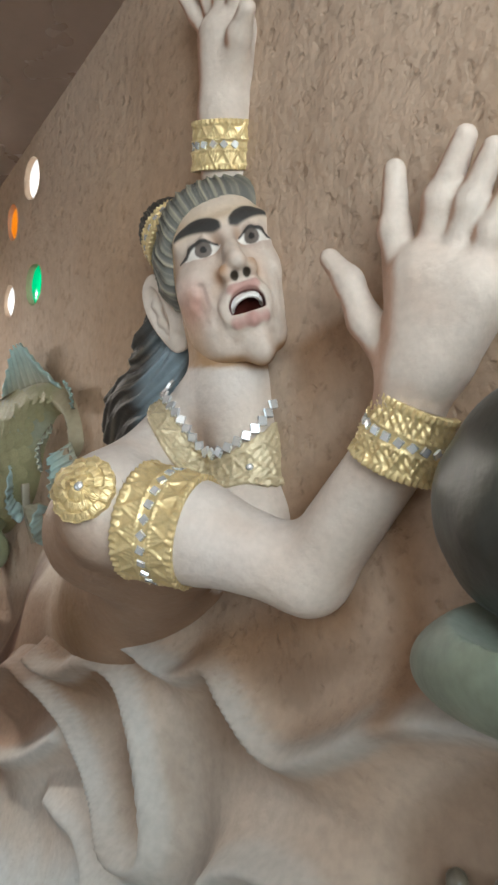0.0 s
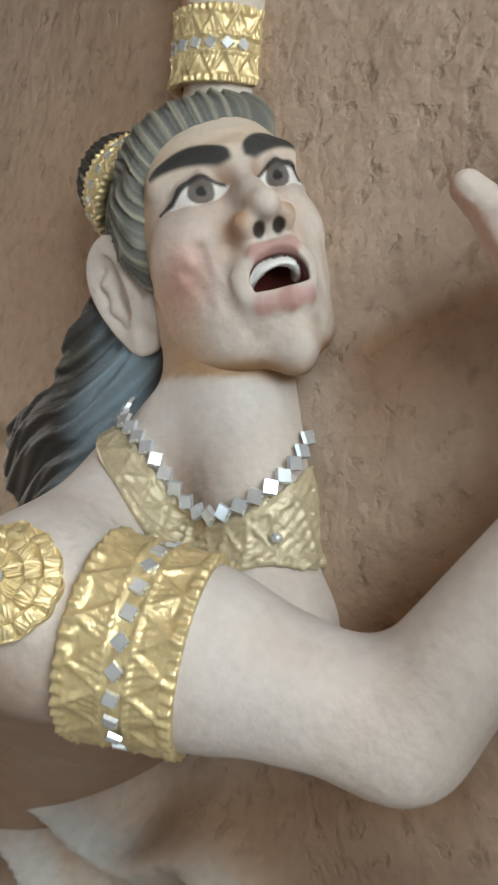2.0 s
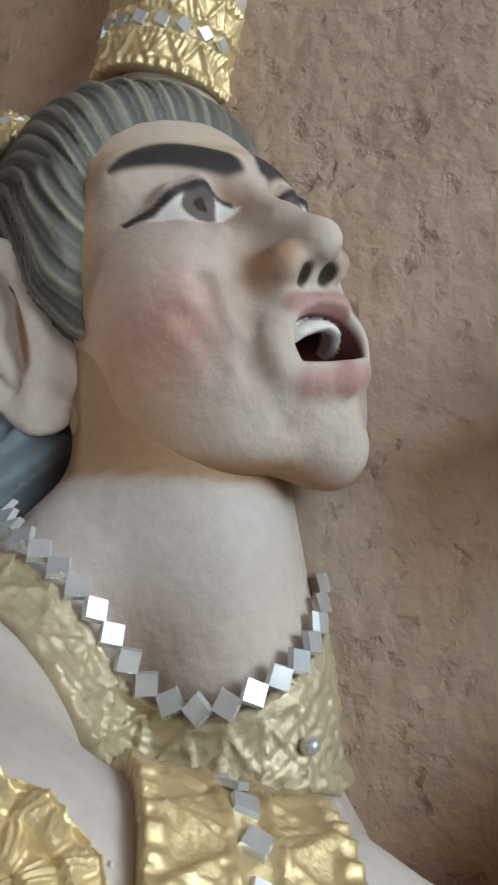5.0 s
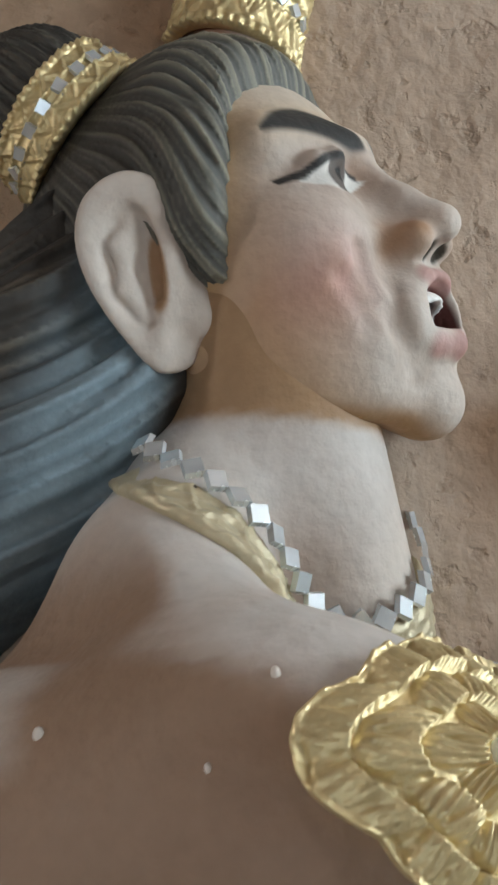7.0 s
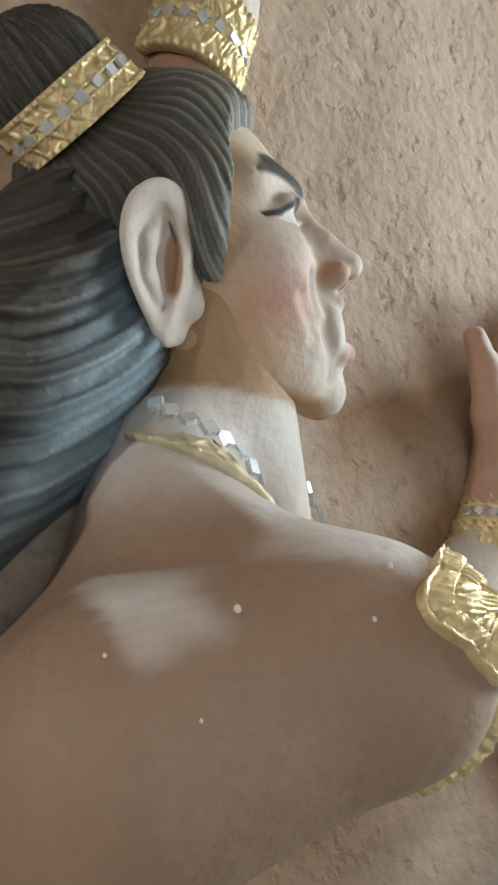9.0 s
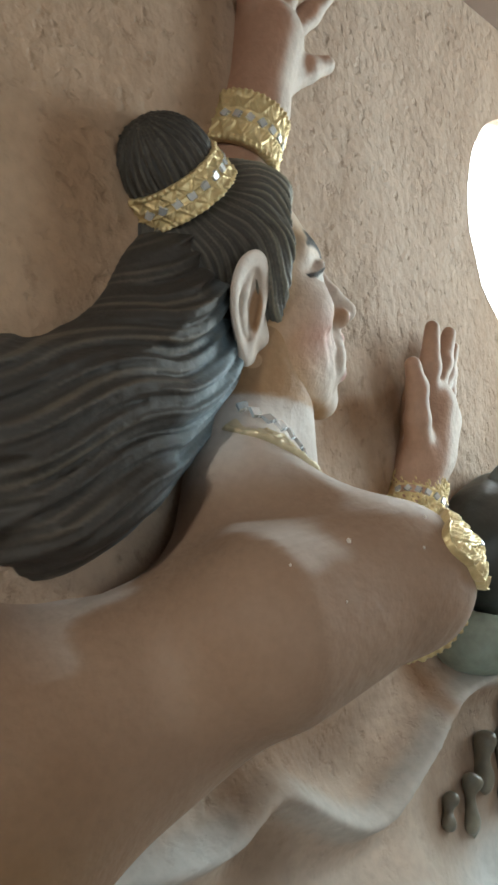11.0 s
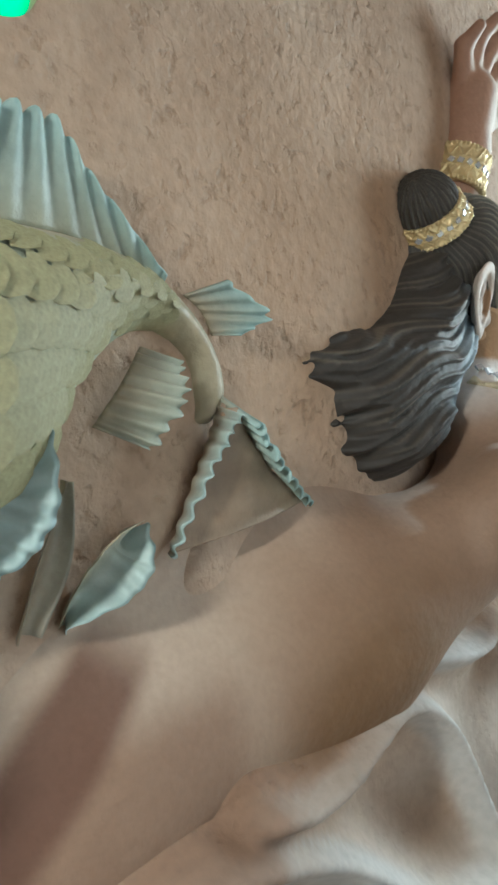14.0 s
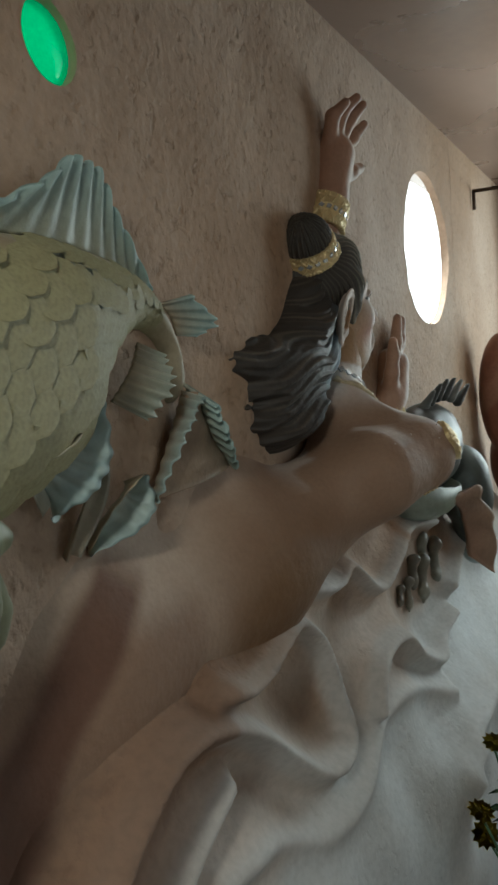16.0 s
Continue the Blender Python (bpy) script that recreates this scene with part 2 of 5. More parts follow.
def shell_of(f, lo, hi, step):
    """Vertices and quads of the surface f = 0 within a box."""
    ax = [np.arange(lo[i], hi[i] + step, step, dtype=np.float32) for i in range(3)]
    p = np.meshgrid(*ax, indexing="ij", sparse=False)
    v = f(p).astype(np.float32)
    neg = v < 0
    corner = [(i, j, k) for i in (0, 1) for j in (0, 1) for k in (0, 1)]
    shape = np.array(v.shape) - 1
    cut = lambda a, o: a[o[0]:o[0] + shape[0], o[1]:o[1] + shape[1], o[2]:o[2] + shape[2]]
    count = sum(cut(neg, o).astype(np.int8) for o in corner)
    cells = np.argwhere((count > 0) & (count < 8))
    index = np.full(shape, -1, np.int64)
    index[tuple(cells.T)] = np.arange(len(cells))
    val = {o: v[tuple((cells + o).T)] for o in corner}
    total, hits = np.zeros((len(cells), 3)), np.zeros(len(cells))
    for a in corner:
        for i in range(3):
            if a[i]:
                continue
            b = tuple(1 if k == i else a[k] for k in range(3))
            va, vb = val[a], val[b]
            on = (va < 0) != (vb < 0)
            u = np.where(on, va / np.where(on, va - vb, 1), 0)
            q = np.tile(np.array(a, float), (len(cells), 1))
            q[:, i] += u
            total += q * on[:, None]
            hits += on
    verts = np.array(lo) + (cells + total / hits[:, None]) * step
    quads = []
    for i in range(3):
        j, k = (i + 1) % 3, (i + 2) % 3
        s0, s1 = [slice(None)] * 3, [slice(None)] * 3
        s0[i], s1[i] = slice(0, -1), slice(1, None)
        change = neg[tuple(s0)] != neg[tuple(s1)]
        e = np.argwhere(change)
        e = e[(e[:, j] > 0) & (e[:, k] > 0) & (e[:, j] < shape[j]) & (e[:, k] < shape[k])]
        down = neg[tuple(s0)][tuple(e.T)]
        ring = []
        for dj, dk in ((-1, -1), (0, -1), (0, 0), (-1, 0)):
            c = e.copy()
            c[:, j] += dj
            c[:, k] += dk
            ring.append(index[tuple(c.T)])
        q = np.stack(ring, 1)
        quads.append(np.where(down[:, None], q, q[:, ::-1]))
    return verts, np.concatenate(quads)


def normals_of(verts, quads):
    n = np.cross(verts[quads[:, 2]] - verts[quads[:, 0]], verts[quads[:, 3]] - verts[quads[:, 1]])
    out = np.zeros_like(verts)
    for c in range(4):
        np.add.at(out, quads[:, c], n)
    return out / (np.linalg.norm(out, axis=1, keepdims=True) + 1e-9)


def step01(x, a, b):
    t = np.clip((x - a) / (b - a), 0, 1)
    return t * t * (3 - 2 * t)


def wobble(x, z, s, seed):
    """Cheap smooth noise of two coordinates, about -1 to 1."""
    g = np.random.RandomState(seed)
    out = 0
    for i in range(7):
        a, b, c = g.uniform(0, 6.28), s * (0.6 + 0.35 * i), g.uniform(0, 6.28)
        out = out + np.sin((x * np.cos(a) + z * np.sin(a)) * b + c)
    return out / 4


# ---- the place: wall with its sea relief, ceiling, floor, closing walls ----
WALL_Y = 0.672
RIDGES = [  # crest lines of the modelled water, along the wall and up it, with height and half-width
    ([(-1.73, 1.172), (-1.67, 1.151), (-1.58, 1.148), (-1.48, 1.175), (-1.40, 1.165), (-1.34, 1.134), (-1.29, 1.076), (-1.25, 0.968), (-1.23, 0.882), (-1.28, 0.85), (-1.38, 0.859), (-1.45, 0.912),
      (-1.54, 0.994), (-1.62, 1.054), (-1.74, 1.118), (-1.83, 1.149), (-1.92, 1.14), (-2.04, 1.08)], 0.050, 0.024),
    ([(-1.42, 1.235), (-1.32, 1.205), (-1.23, 1.18), (-1.15, 1.168), (-1.06, 1.184), (-1.0, 1.145), (-0.94, 1.10), (-0.89, 1.08), (-0.84, 1.082), (-0.74, 1.116), (-0.66, 1.15), (-0.5, 1.16), (-0.3, 1.12)], 0.045, 0.022),
    ([(-1.07, 0.84), (-1.02, 0.905), (-0.93, 0.935), (-0.80, 0.925), (-0.70, 0.845), (-0.56, 0.775), (-0.44, 0.80), (-0.3, 0.83)], 0.050, 0.026),
    ([(-1.75, 0.86), (-1.59, 0.842), (-1.44, 0.773), (-1.23, 0.766), (-1.04, 0.81), (-0.83, 0.796), (-0.57, 0.691)], 0.035, 0.04),
    ([(-1.49, 1.23), (-1.455, 1.198), (-1.43, 1.150)], 0.022, 0.02),
    ([(-2.60, 0.92), (-2.3, 1.00), (-2.11, 0.914), (-1.89, 0.935), (-1.70, 1.00)], 0.04, 0.03),
    ([(-0.75, 0.52), (-0.50, 0.60), (-0.25, 0.58), (0.10, 0.52), (0.5, 0.6)], 0.05, 0.05),
    ([(-0.25, 0.9), (0.0, 1.0), (0.25, 0.95), (0.5, 0.85), (0.8, 0.95)], 0.05, 0.04),
]
RIDGES = [(curve_through(p, 40), h, w) for p, h, w in RIDGES]


def ridge_field(x, z):
    out = np.zeros(x.shape)
    for pts, h, w in RIDGES:
        lo, hi = pts.min(0) - 0.25, pts.max(0) + 0.25
        m = (x > lo[0]) & (x < hi[0]) & (z > lo[1]) & (z < hi[1])
        if not m.any():
            continue
        xs, zs = x[m], z[m]
        best, under = np.full(xs.shape, 9.0), np.zeros(xs.shape)
        for a, b in zip(pts, pts[1:]):
            e = b - a
            t = np.clip(((xs - a[0]) * e[0] + (zs - a[1]) * e[1]) / (e @ e + 1e-12), 0, 1)
            d = np.hypot(xs - a[0] - t * e[0], zs - a[1] - t * e[1])
            best = np.minimum(best, d)
        best = np.sqrt(best ** 2 + 0.009 ** 2) - 0.009
        v = 1.35 * h * np.exp(-(best / w)) + 0.25 * h * np.exp(-(best / (2.5 * w)) ** 2)
        out[m] = np.maximum(out[m], v)
    return out


def wall_front(x, z):
    """How far the wall's face stands, with the swell of the modelled sea and its crests."""
    low = 1.27 + 0.03 * np.sin(x * 5)
    sea = np.clip((low - z) / 0.45, 0, 2.4)
    swell = 0.045 * sea ** 1.2 + 0.10 * step01(0.86 - z, 0, 0.30) + 0.016 * np.clip(sea, 0, 1) * wobble(x, z, 9, 5)
    rough = 0.0022 * wobble(x, z, 26, 1) + 0.006 * wobble(x, z, 7, 3)
    # the low swell in which the figure's trunk sinks away, and the hollow beside it
    t = np.clip((-1.25 - x) / 0.9, 0, 1.3)
    trunk = 0.045 * step01(t, 0.0, 0.3) * np.exp(-((z - 1.30 + 0.24 * t) / 0.12) ** 2)
    hollow = 0.035 * step01(t, 0.35, 0.6) * np.exp(-((z - 1.385 + 0.66 * (t - 0.64)) / 0.028) ** 2)
    return WALL_Y - trunk + hollow - swell - ridge_field(x, z) * np.clip((1.36 - z) / 0.1, 0, 1) + rough * np.clip((2.47 - z) / 0.12, 0, 1)


def hollow_shade(x, z):
    """The dark red-brown shade of the hollow that runs down beside the figure's trunk, put into the colour."""
    a, e = np.array((-1.80, 1.43)), np.array((-0.50, -0.42))
    t = np.clip(((x - a[0]) * e[0] + (z - a[1]) * e[1]) / (e @ e), 0, 1)
    d = np.hypot(x - a[0] - t * e[0], z - a[1] - t * e[1]) + 0.008 * wobble(x, z, 14, 33)
    return step01(-d, -0.055, -0.028) * step01(t, 0.0, 0.15)


def low_back(x, z):
    """The brown paint of the figure's lower back, down to the hem of the first wave."""
    d = z - 1.150 + 0.07 * step01(-x, 1.72, 1.85) - 0.307 * (x + 1.714) + 0.010 * wobble(x, z, 16, 35)
    return step01(d, -0.045, 0.0) * step01(-x, 1.66, 1.76) * step01(1.36 - z, 0.0, 0.08)


SHADE_STROKES = [  # soft strokes of brown shade put into the wall colour: from, to, half-width, strength
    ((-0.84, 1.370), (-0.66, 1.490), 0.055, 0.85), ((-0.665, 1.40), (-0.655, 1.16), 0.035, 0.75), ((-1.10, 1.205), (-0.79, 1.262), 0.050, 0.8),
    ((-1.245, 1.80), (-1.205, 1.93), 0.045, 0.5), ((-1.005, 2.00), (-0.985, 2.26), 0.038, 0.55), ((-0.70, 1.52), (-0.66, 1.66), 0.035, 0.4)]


def figure_shade(x, z):
    """Brown shading put into the wall colour round the figure: below the chin, along the arms, beside the knot of
    hair.
    """
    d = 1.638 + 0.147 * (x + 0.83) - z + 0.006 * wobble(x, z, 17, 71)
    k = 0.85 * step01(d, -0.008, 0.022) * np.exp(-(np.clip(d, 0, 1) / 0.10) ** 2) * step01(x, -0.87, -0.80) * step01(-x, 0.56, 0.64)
    for (ax0, az0), (bx0, bz0), wide, much in SHADE_STROKES:
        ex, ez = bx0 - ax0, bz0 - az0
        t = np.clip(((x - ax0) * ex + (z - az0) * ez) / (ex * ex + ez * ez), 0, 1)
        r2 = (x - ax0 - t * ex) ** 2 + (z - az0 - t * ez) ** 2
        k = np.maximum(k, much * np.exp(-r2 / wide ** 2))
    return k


def wall_paint(x, z):
    r = ridge_field(x, z)
    base = np.array([0.465, 0.312, 0.195])
    pink = np.array([0.56, 0.44, 0.345])
    pale = np.array([0.45, 0.40, 0.335])
    foam = np.array([0.55, 0.56, 0.545])
    k1 = step01(wobble(x, z, 2.2, 11), -0.5, 0.9)[..., None]
    c = base * (1 - k1) + pink * k1
    k2 = (step01(wobble(x, z, 4.0, 12) + (1.5 - z) * 0.6, 0.2, 1.3) * 0.55)[..., None]
    c = c * (1 - k2) + pale * k2
    edge_z = 0.80 + 0.06 * np.sin(x * 4.5 + 1) + 0.16 * step01(x, -0.95, -0.55)
    k3 = (0.55 * step01(1.13 - z + 0.05 * wobble(x, z, 8, 13), -0.05, 0.3) + 0.60 * step01(edge_z - z + 0.02 * wobble(x, z, 18, 14), -0.02, 0.06))[..., None]
    c = c * (1 - k3) + foam * k3
    k4 = (np.clip(step01(r, 0.030, 0.052), 0, 1) * 0.75 * step01(1.33 - z, 0, 0.08))[..., None]
    c = c * (1 - k4) + foam * k4
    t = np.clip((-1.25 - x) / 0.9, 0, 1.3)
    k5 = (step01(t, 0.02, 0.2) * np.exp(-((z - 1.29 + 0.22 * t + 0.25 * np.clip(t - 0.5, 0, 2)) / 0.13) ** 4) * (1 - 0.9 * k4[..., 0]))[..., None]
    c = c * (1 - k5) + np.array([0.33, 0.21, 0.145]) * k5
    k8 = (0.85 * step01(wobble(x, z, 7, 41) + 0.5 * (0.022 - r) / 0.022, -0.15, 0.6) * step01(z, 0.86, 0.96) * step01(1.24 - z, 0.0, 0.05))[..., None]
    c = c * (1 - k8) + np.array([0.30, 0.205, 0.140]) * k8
    # darkness of the hollows between the crests, put into the colour
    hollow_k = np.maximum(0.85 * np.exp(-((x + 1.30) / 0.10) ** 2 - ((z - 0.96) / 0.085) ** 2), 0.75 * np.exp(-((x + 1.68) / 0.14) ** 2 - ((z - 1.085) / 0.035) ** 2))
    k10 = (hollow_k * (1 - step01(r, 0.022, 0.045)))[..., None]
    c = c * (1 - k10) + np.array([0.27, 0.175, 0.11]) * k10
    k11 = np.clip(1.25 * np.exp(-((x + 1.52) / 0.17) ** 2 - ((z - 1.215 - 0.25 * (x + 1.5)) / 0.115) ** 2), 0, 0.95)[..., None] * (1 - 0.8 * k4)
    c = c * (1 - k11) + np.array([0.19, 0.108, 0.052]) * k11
    k7 = (0.9 * low_back(x, z))[..., None]
    c = c * (1 - k7) + np.array([0.25, 0.158, 0.105]) * k7
    k9 = figure_shade(x, z)[..., None]
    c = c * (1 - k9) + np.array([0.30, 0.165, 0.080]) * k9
    k6 = (0.92 * hollow_shade(x, z))[..., None]
    return c * (1 - k6) + np.array([0.13, 0.065, 0.042]) * k6


# openings: the oval window and the round coloured panes: centre along the wall and up it, half-width, half-height
WINDOW = (0.06, 2.01, 0.31, 0.26)
PANES = [
    ((-1.862, 2.095, 0.054, 0.054), "emerald_glass", (0.01, 0.56, 0.33), "round emerald green glass pane set in plaster"),
    ((-1.83, 2.375, 0.055, 0.055), "white_glass", (0.9, 0.88, 0.88), "round frosted white glass pane set in plaster"),
    ((-2.00, 2.325, 0.05, 0.05), "amber_glass", (0.75, 0.38, 0.05), "round amber glass pane set in plaster"),
    ((-2.20, 2.39, 0.05, 0.05), "blue_glass", (0.35, 0.5, 0.85), "round pale blue glass pane set in plaster"),
    ((-2.28, 2.26, 0.06, 0.05), "white_glass", (0.9, 0.88, 0.88), "round frosted white glass pane set in plaster"),
    ((-2.07, 2.12, 0.05, 0.045), "white_glass", (0.9, 0.88, 0.88), "round frosted white glass pane set in plaster"),
    ((-2.24, 1.99, 0.05, 0.05), "pale_amber_glass", (0.85, 0.62, 0.35), "round pale amber glass pane set in plaster"),
    ((-2.11, 1.825, 0.05, 0.05), "blue_glass", (0.35, 0.5, 0.85), "round pale blue glass pane set in plaster"),
]
CEIL = 2.475
xs = np.concatenate([np.arange(-5, -2.7, 0.04), np.arange(-2.7, 0.45, 0.009), np.arange(0.45, 1.63, 0.014)])
zs = np.concatenate([np.arange(0, 0.6, 0.04), np.arange(0.6, CEIL, 0.009), [CEIL + 0.12]])
gx, gz = np.meshgrid(xs, zs, indexing="ij")
keep_faces = np.ones((len(xs) - 1, len(zs) - 1), bool)
cx, cz = (gx[1:, 1:] + gx[:-1, :-1]) / 2, (gz[1:, 1:] + gz[:-1, :-1]) / 2
rims = []
for hole in [WINDOW] + [p[0] for p in PANES]:
    hx, hz, rx, rz = hole
    keep_faces &= ((cx - hx) / rx) ** 2 + ((cz - hz) / rz) ** 2 > 1
used = np.zeros(gx.shape, int)
for di in (0, 1):
    for dj in (0, 1):
        used[di:di + keep_faces.shape[0], dj:dj + keep_faces.shape[1]] += keep_faces
edge = (used > 0) & (used < 4)
edge[0, :] = edge[-1, :] = edge[:, 0] = edge[:, -1] = False
for hx, hz, rx, rz in [WINDOW] + [p[0] for p in PANES]:
    near = edge & (((gx - hx) / rx) ** 2 + ((gz - hz) / rz) ** 2 < 1.6)
    a = np.arctan2((gz[near] - hz) / rz, (gx[near] - hx) / rx)
    gx[near], gz[near] = hx + rx * np.cos(a), hz + rz * np.sin(a)
gy = wall_front(gx, gz)
ids = np.arange(gx.size).reshape(gx.shape)
quads = np.stack([ids[:-1, :-1], ids[1:, :-1], ids[1:, 1:], ids[:-1, 1:]], -1)[keep_faces]
verts = np.stack([gx, gy, gz], -1).reshape(-1, 3)
grit = (0.22 + 0.78 * step01(gz + 0.04 * wobble(gx, gz, 9, 15), 1.0, 1.28)) * (1 - 0.6 * step01(ridge_field(gx, gz), 0.02, 0.05))
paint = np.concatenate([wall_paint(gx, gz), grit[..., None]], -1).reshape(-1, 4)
# reveals of the openings
extra_v, extra_q, extra_c, base_id = [], [], [], len(verts)
for hx, hz, rx, rz in [WINDOW] + [p[0] for p in PANES]:
    n = 56
    a = np.linspace(0, 2 * np.pi, n, endpoint=False)
    x0, z0 = hx + rx * np.cos(a), hz + rz * np.sin(a)
    front = np.stack([x0, wall_front(x0, z0) - 0.001, z0], 1)
    back = np.stack([x0, np.full(n, WALL_Y + 0.028), z0], 1)
    o = base_id + sum(len(v) for v in extra_v)
    extra_v += [front, back]
    i, j = np.arange(n), (np.arange(n) + 1) % n
    extra_q.append(np.stack([o + i, o + j, o + n + j, o + n + i], 1))
    extra_c.append(np.tile(np.array([0.5, 0.36, 0.26, 0.5]), (2 * n, 1)))
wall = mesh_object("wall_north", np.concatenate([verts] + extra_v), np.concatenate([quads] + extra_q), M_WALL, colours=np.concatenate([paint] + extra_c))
tagged(wall, "rough brown plaster wall modelled into pale foaming waves below", "wall", kind="structure")


def slab(name, size, at, material, label, category):
    ob = part(name, box(*size), material, None)
    ob.location = at
    return tagged(ob, label, category, kind="structure")


# the masonry behind the plaster, in pieces round the openings
slab("wall_north_backing", (5.6, 0.1, 1.6), (-2.2, 0.93, 0.4), M_ROOM, "plain masonry behind the plaster wall", "wall")
slab("ceiling", (6.9, 5.0, 0.1), (-1.75, -1.5, CEIL + 0.05), M_CEIL, "smooth grey-brown painted ceiling", "ceiling")
slab("floor", (6.9, 5.0, 0.1), (-1.75, -1.5, -0.05), M_FLOOR, "worn beige tiled floor", "floor")
slab("wall_east", (0.15, 0.62, 2.6), (1.70, 0.60, 1.3), M_ROOM, "plain ochre rendered wall", "wall")
slab("wall_east", (0.15, 2.6, 2.6), (1.70, -2.7, 1.3), M_ROOM, "plain ochre rendered wall", "wall")
slab("wall_east_sill", (0.15, 1.69, 0.9), (1.70, -0.555, 0.45), M_ROOM, "plain ochre wall under a window", "wall")
slab("wall_west", (0.15, 5.0, 2.6), (-5.07, -1.6, 1.3), M_ROOM, "plain ochre rendered wall", "wall")
slab("wall_south", (3.4, 0.15, 2.6), (0.15, -2.95, 1.3), M_ROOM, "plain ochre rendered wall", "wall")
slab("wall_south", (1.8, 0.15, 2.6), (-4.2, -2.95, 1.3), M_ROOM, "plain ochre rendered wall", "wall")
slab("wall_south_lintel", (1.75, 0.15, 0.3), (-2.42, -2.95, 2.5), M_ROOM, "plain lintel over an unseen doorway", "wall")
slab("ground", (400, 400, 0.1), (0, 0, -0.16), M_FLOOR, "pale ground outside the building", "ground")

M_HAZE = bpy.data.materials.new("bright_haze")
M_HAZE.use_nodes = True
M_HAZE.node_tree.nodes["Principled BSDF"].inputs["Emission Color"].default_value = (1, 1, 1, 1)
M_HAZE.node_tree.nodes["Principled BSDF"].inputs["Emission Strength"].default_value = 4
slab("backdrop", (26, 0.1, 8), (5, 2.8, 3.2), M_HAZE, "blank bright hazy sky outside the openings", "sky")
for (hx, hz, rx, rz), mname, colour, label in PANES:
    m = bpy.data.materials.get(mname) or stained(mname, colour)
    pane = part("glass_pane", lens(rx * 1.02, 0.016, rz * 1.02), m, None)
    pane.location = (hx, WALL_Y + 0.018, hz)
    pane.visible_shadow = False
    tagged(pane, label, "glass pane", "coloured glass panes in the wall")


# ---- statue ----
HEAD_T = Vector((-0.973, 0.681, 1.779))
HR = np.array([[-0.548, 0.814, -0.191], [-0.826, -0.563, -0.030], [-0.132, 0.142, 0.981]])
HR, _ = np.linalg.qr(HR)
HR = HR * np.sign(np.array([HR[0, 0] / -0.548, HR[0, 1] / 0.814, HR[2, 2] / 0.981]))
HT = np.array(HEAD_T)


def head_local(p):
    d = [p[i] - HT[i] for i in range(3)]
    return [sum(d[i] * HR[i, j] for i in range(3)) for j in range(3)]


BUN = np.array((-1.083, 0.655, 1.898))
BUN_AXIS = np.array((-0.69, -0.12, 0.71))
BUN_AXIS = BUN_AXIS / np.linalg.norm(BUN_AXIS)


def mouth_sdf(h):
    arch = egg(h, (0, 0.130, -0.1045), (0.0315, 0.052, 0.0250))
    return np.maximum(arch, -(h[2] + 0.1155 - 3.0 * h[0] ** 2))


def teeth_sdf(h):
    row = np.maximum(egg(h, (0, 0.105, -0.094), (0.0285, 0.0265, 0.0170)), -egg(h, (0, 0.100, -0.094), (0.0225, 0.0240, 0.03)))
    gum = np.maximum(row, -(h[2] + 0.0925 + 9.0 * h[0] ** 2))
    return np.maximum(gum, np.where(np.abs(h[0]) < 0.028, -1.0, 1.0)) + 0.0006 * np.clip(np.cos(h[0] * 520) - 0.85, 0, 1) * 6


LIP_UP = ([(0.038, 0.097, -0.103), (0.030, 0.112, -0.090), (0.017, 0.127, -0.078), (0, 0.132, -0.0765)], [0.0045, 0.0065, 0.0078, 0.0066])
LIP_LOW = ([(0.038, 0.097, -0.104), (0.024, 0.117, -0.120), (0, 0.125, -0.1245)], [0.0045, 0.0098, 0.0118])


def flattened(h):
    """Brings the far half of the face forward, as the relief is flattened on that side."""
    s = 0.5 * (np.sqrt(h[0] ** 2 + 0.015 ** 2) - h[0])
    lean = 0.09 * np.clip(-0.02 - h[2], 0, 0.2) * step01(h[1], 0.0, 0.08)
    return [(h[0] + lean) - 0.20 * s - 0.32 * s * step01(-h[2], 0.06, 0.13), h[1] - 0.30 * s * step01(h[1], 0.0, 0.07), h[2]]


def under_jaw(h):
    """Above zero below the slanting underside of the jaw."""
    return (-h[2] - 0.117 - 0.50 * (h[1] + 0.02)) * 0.88


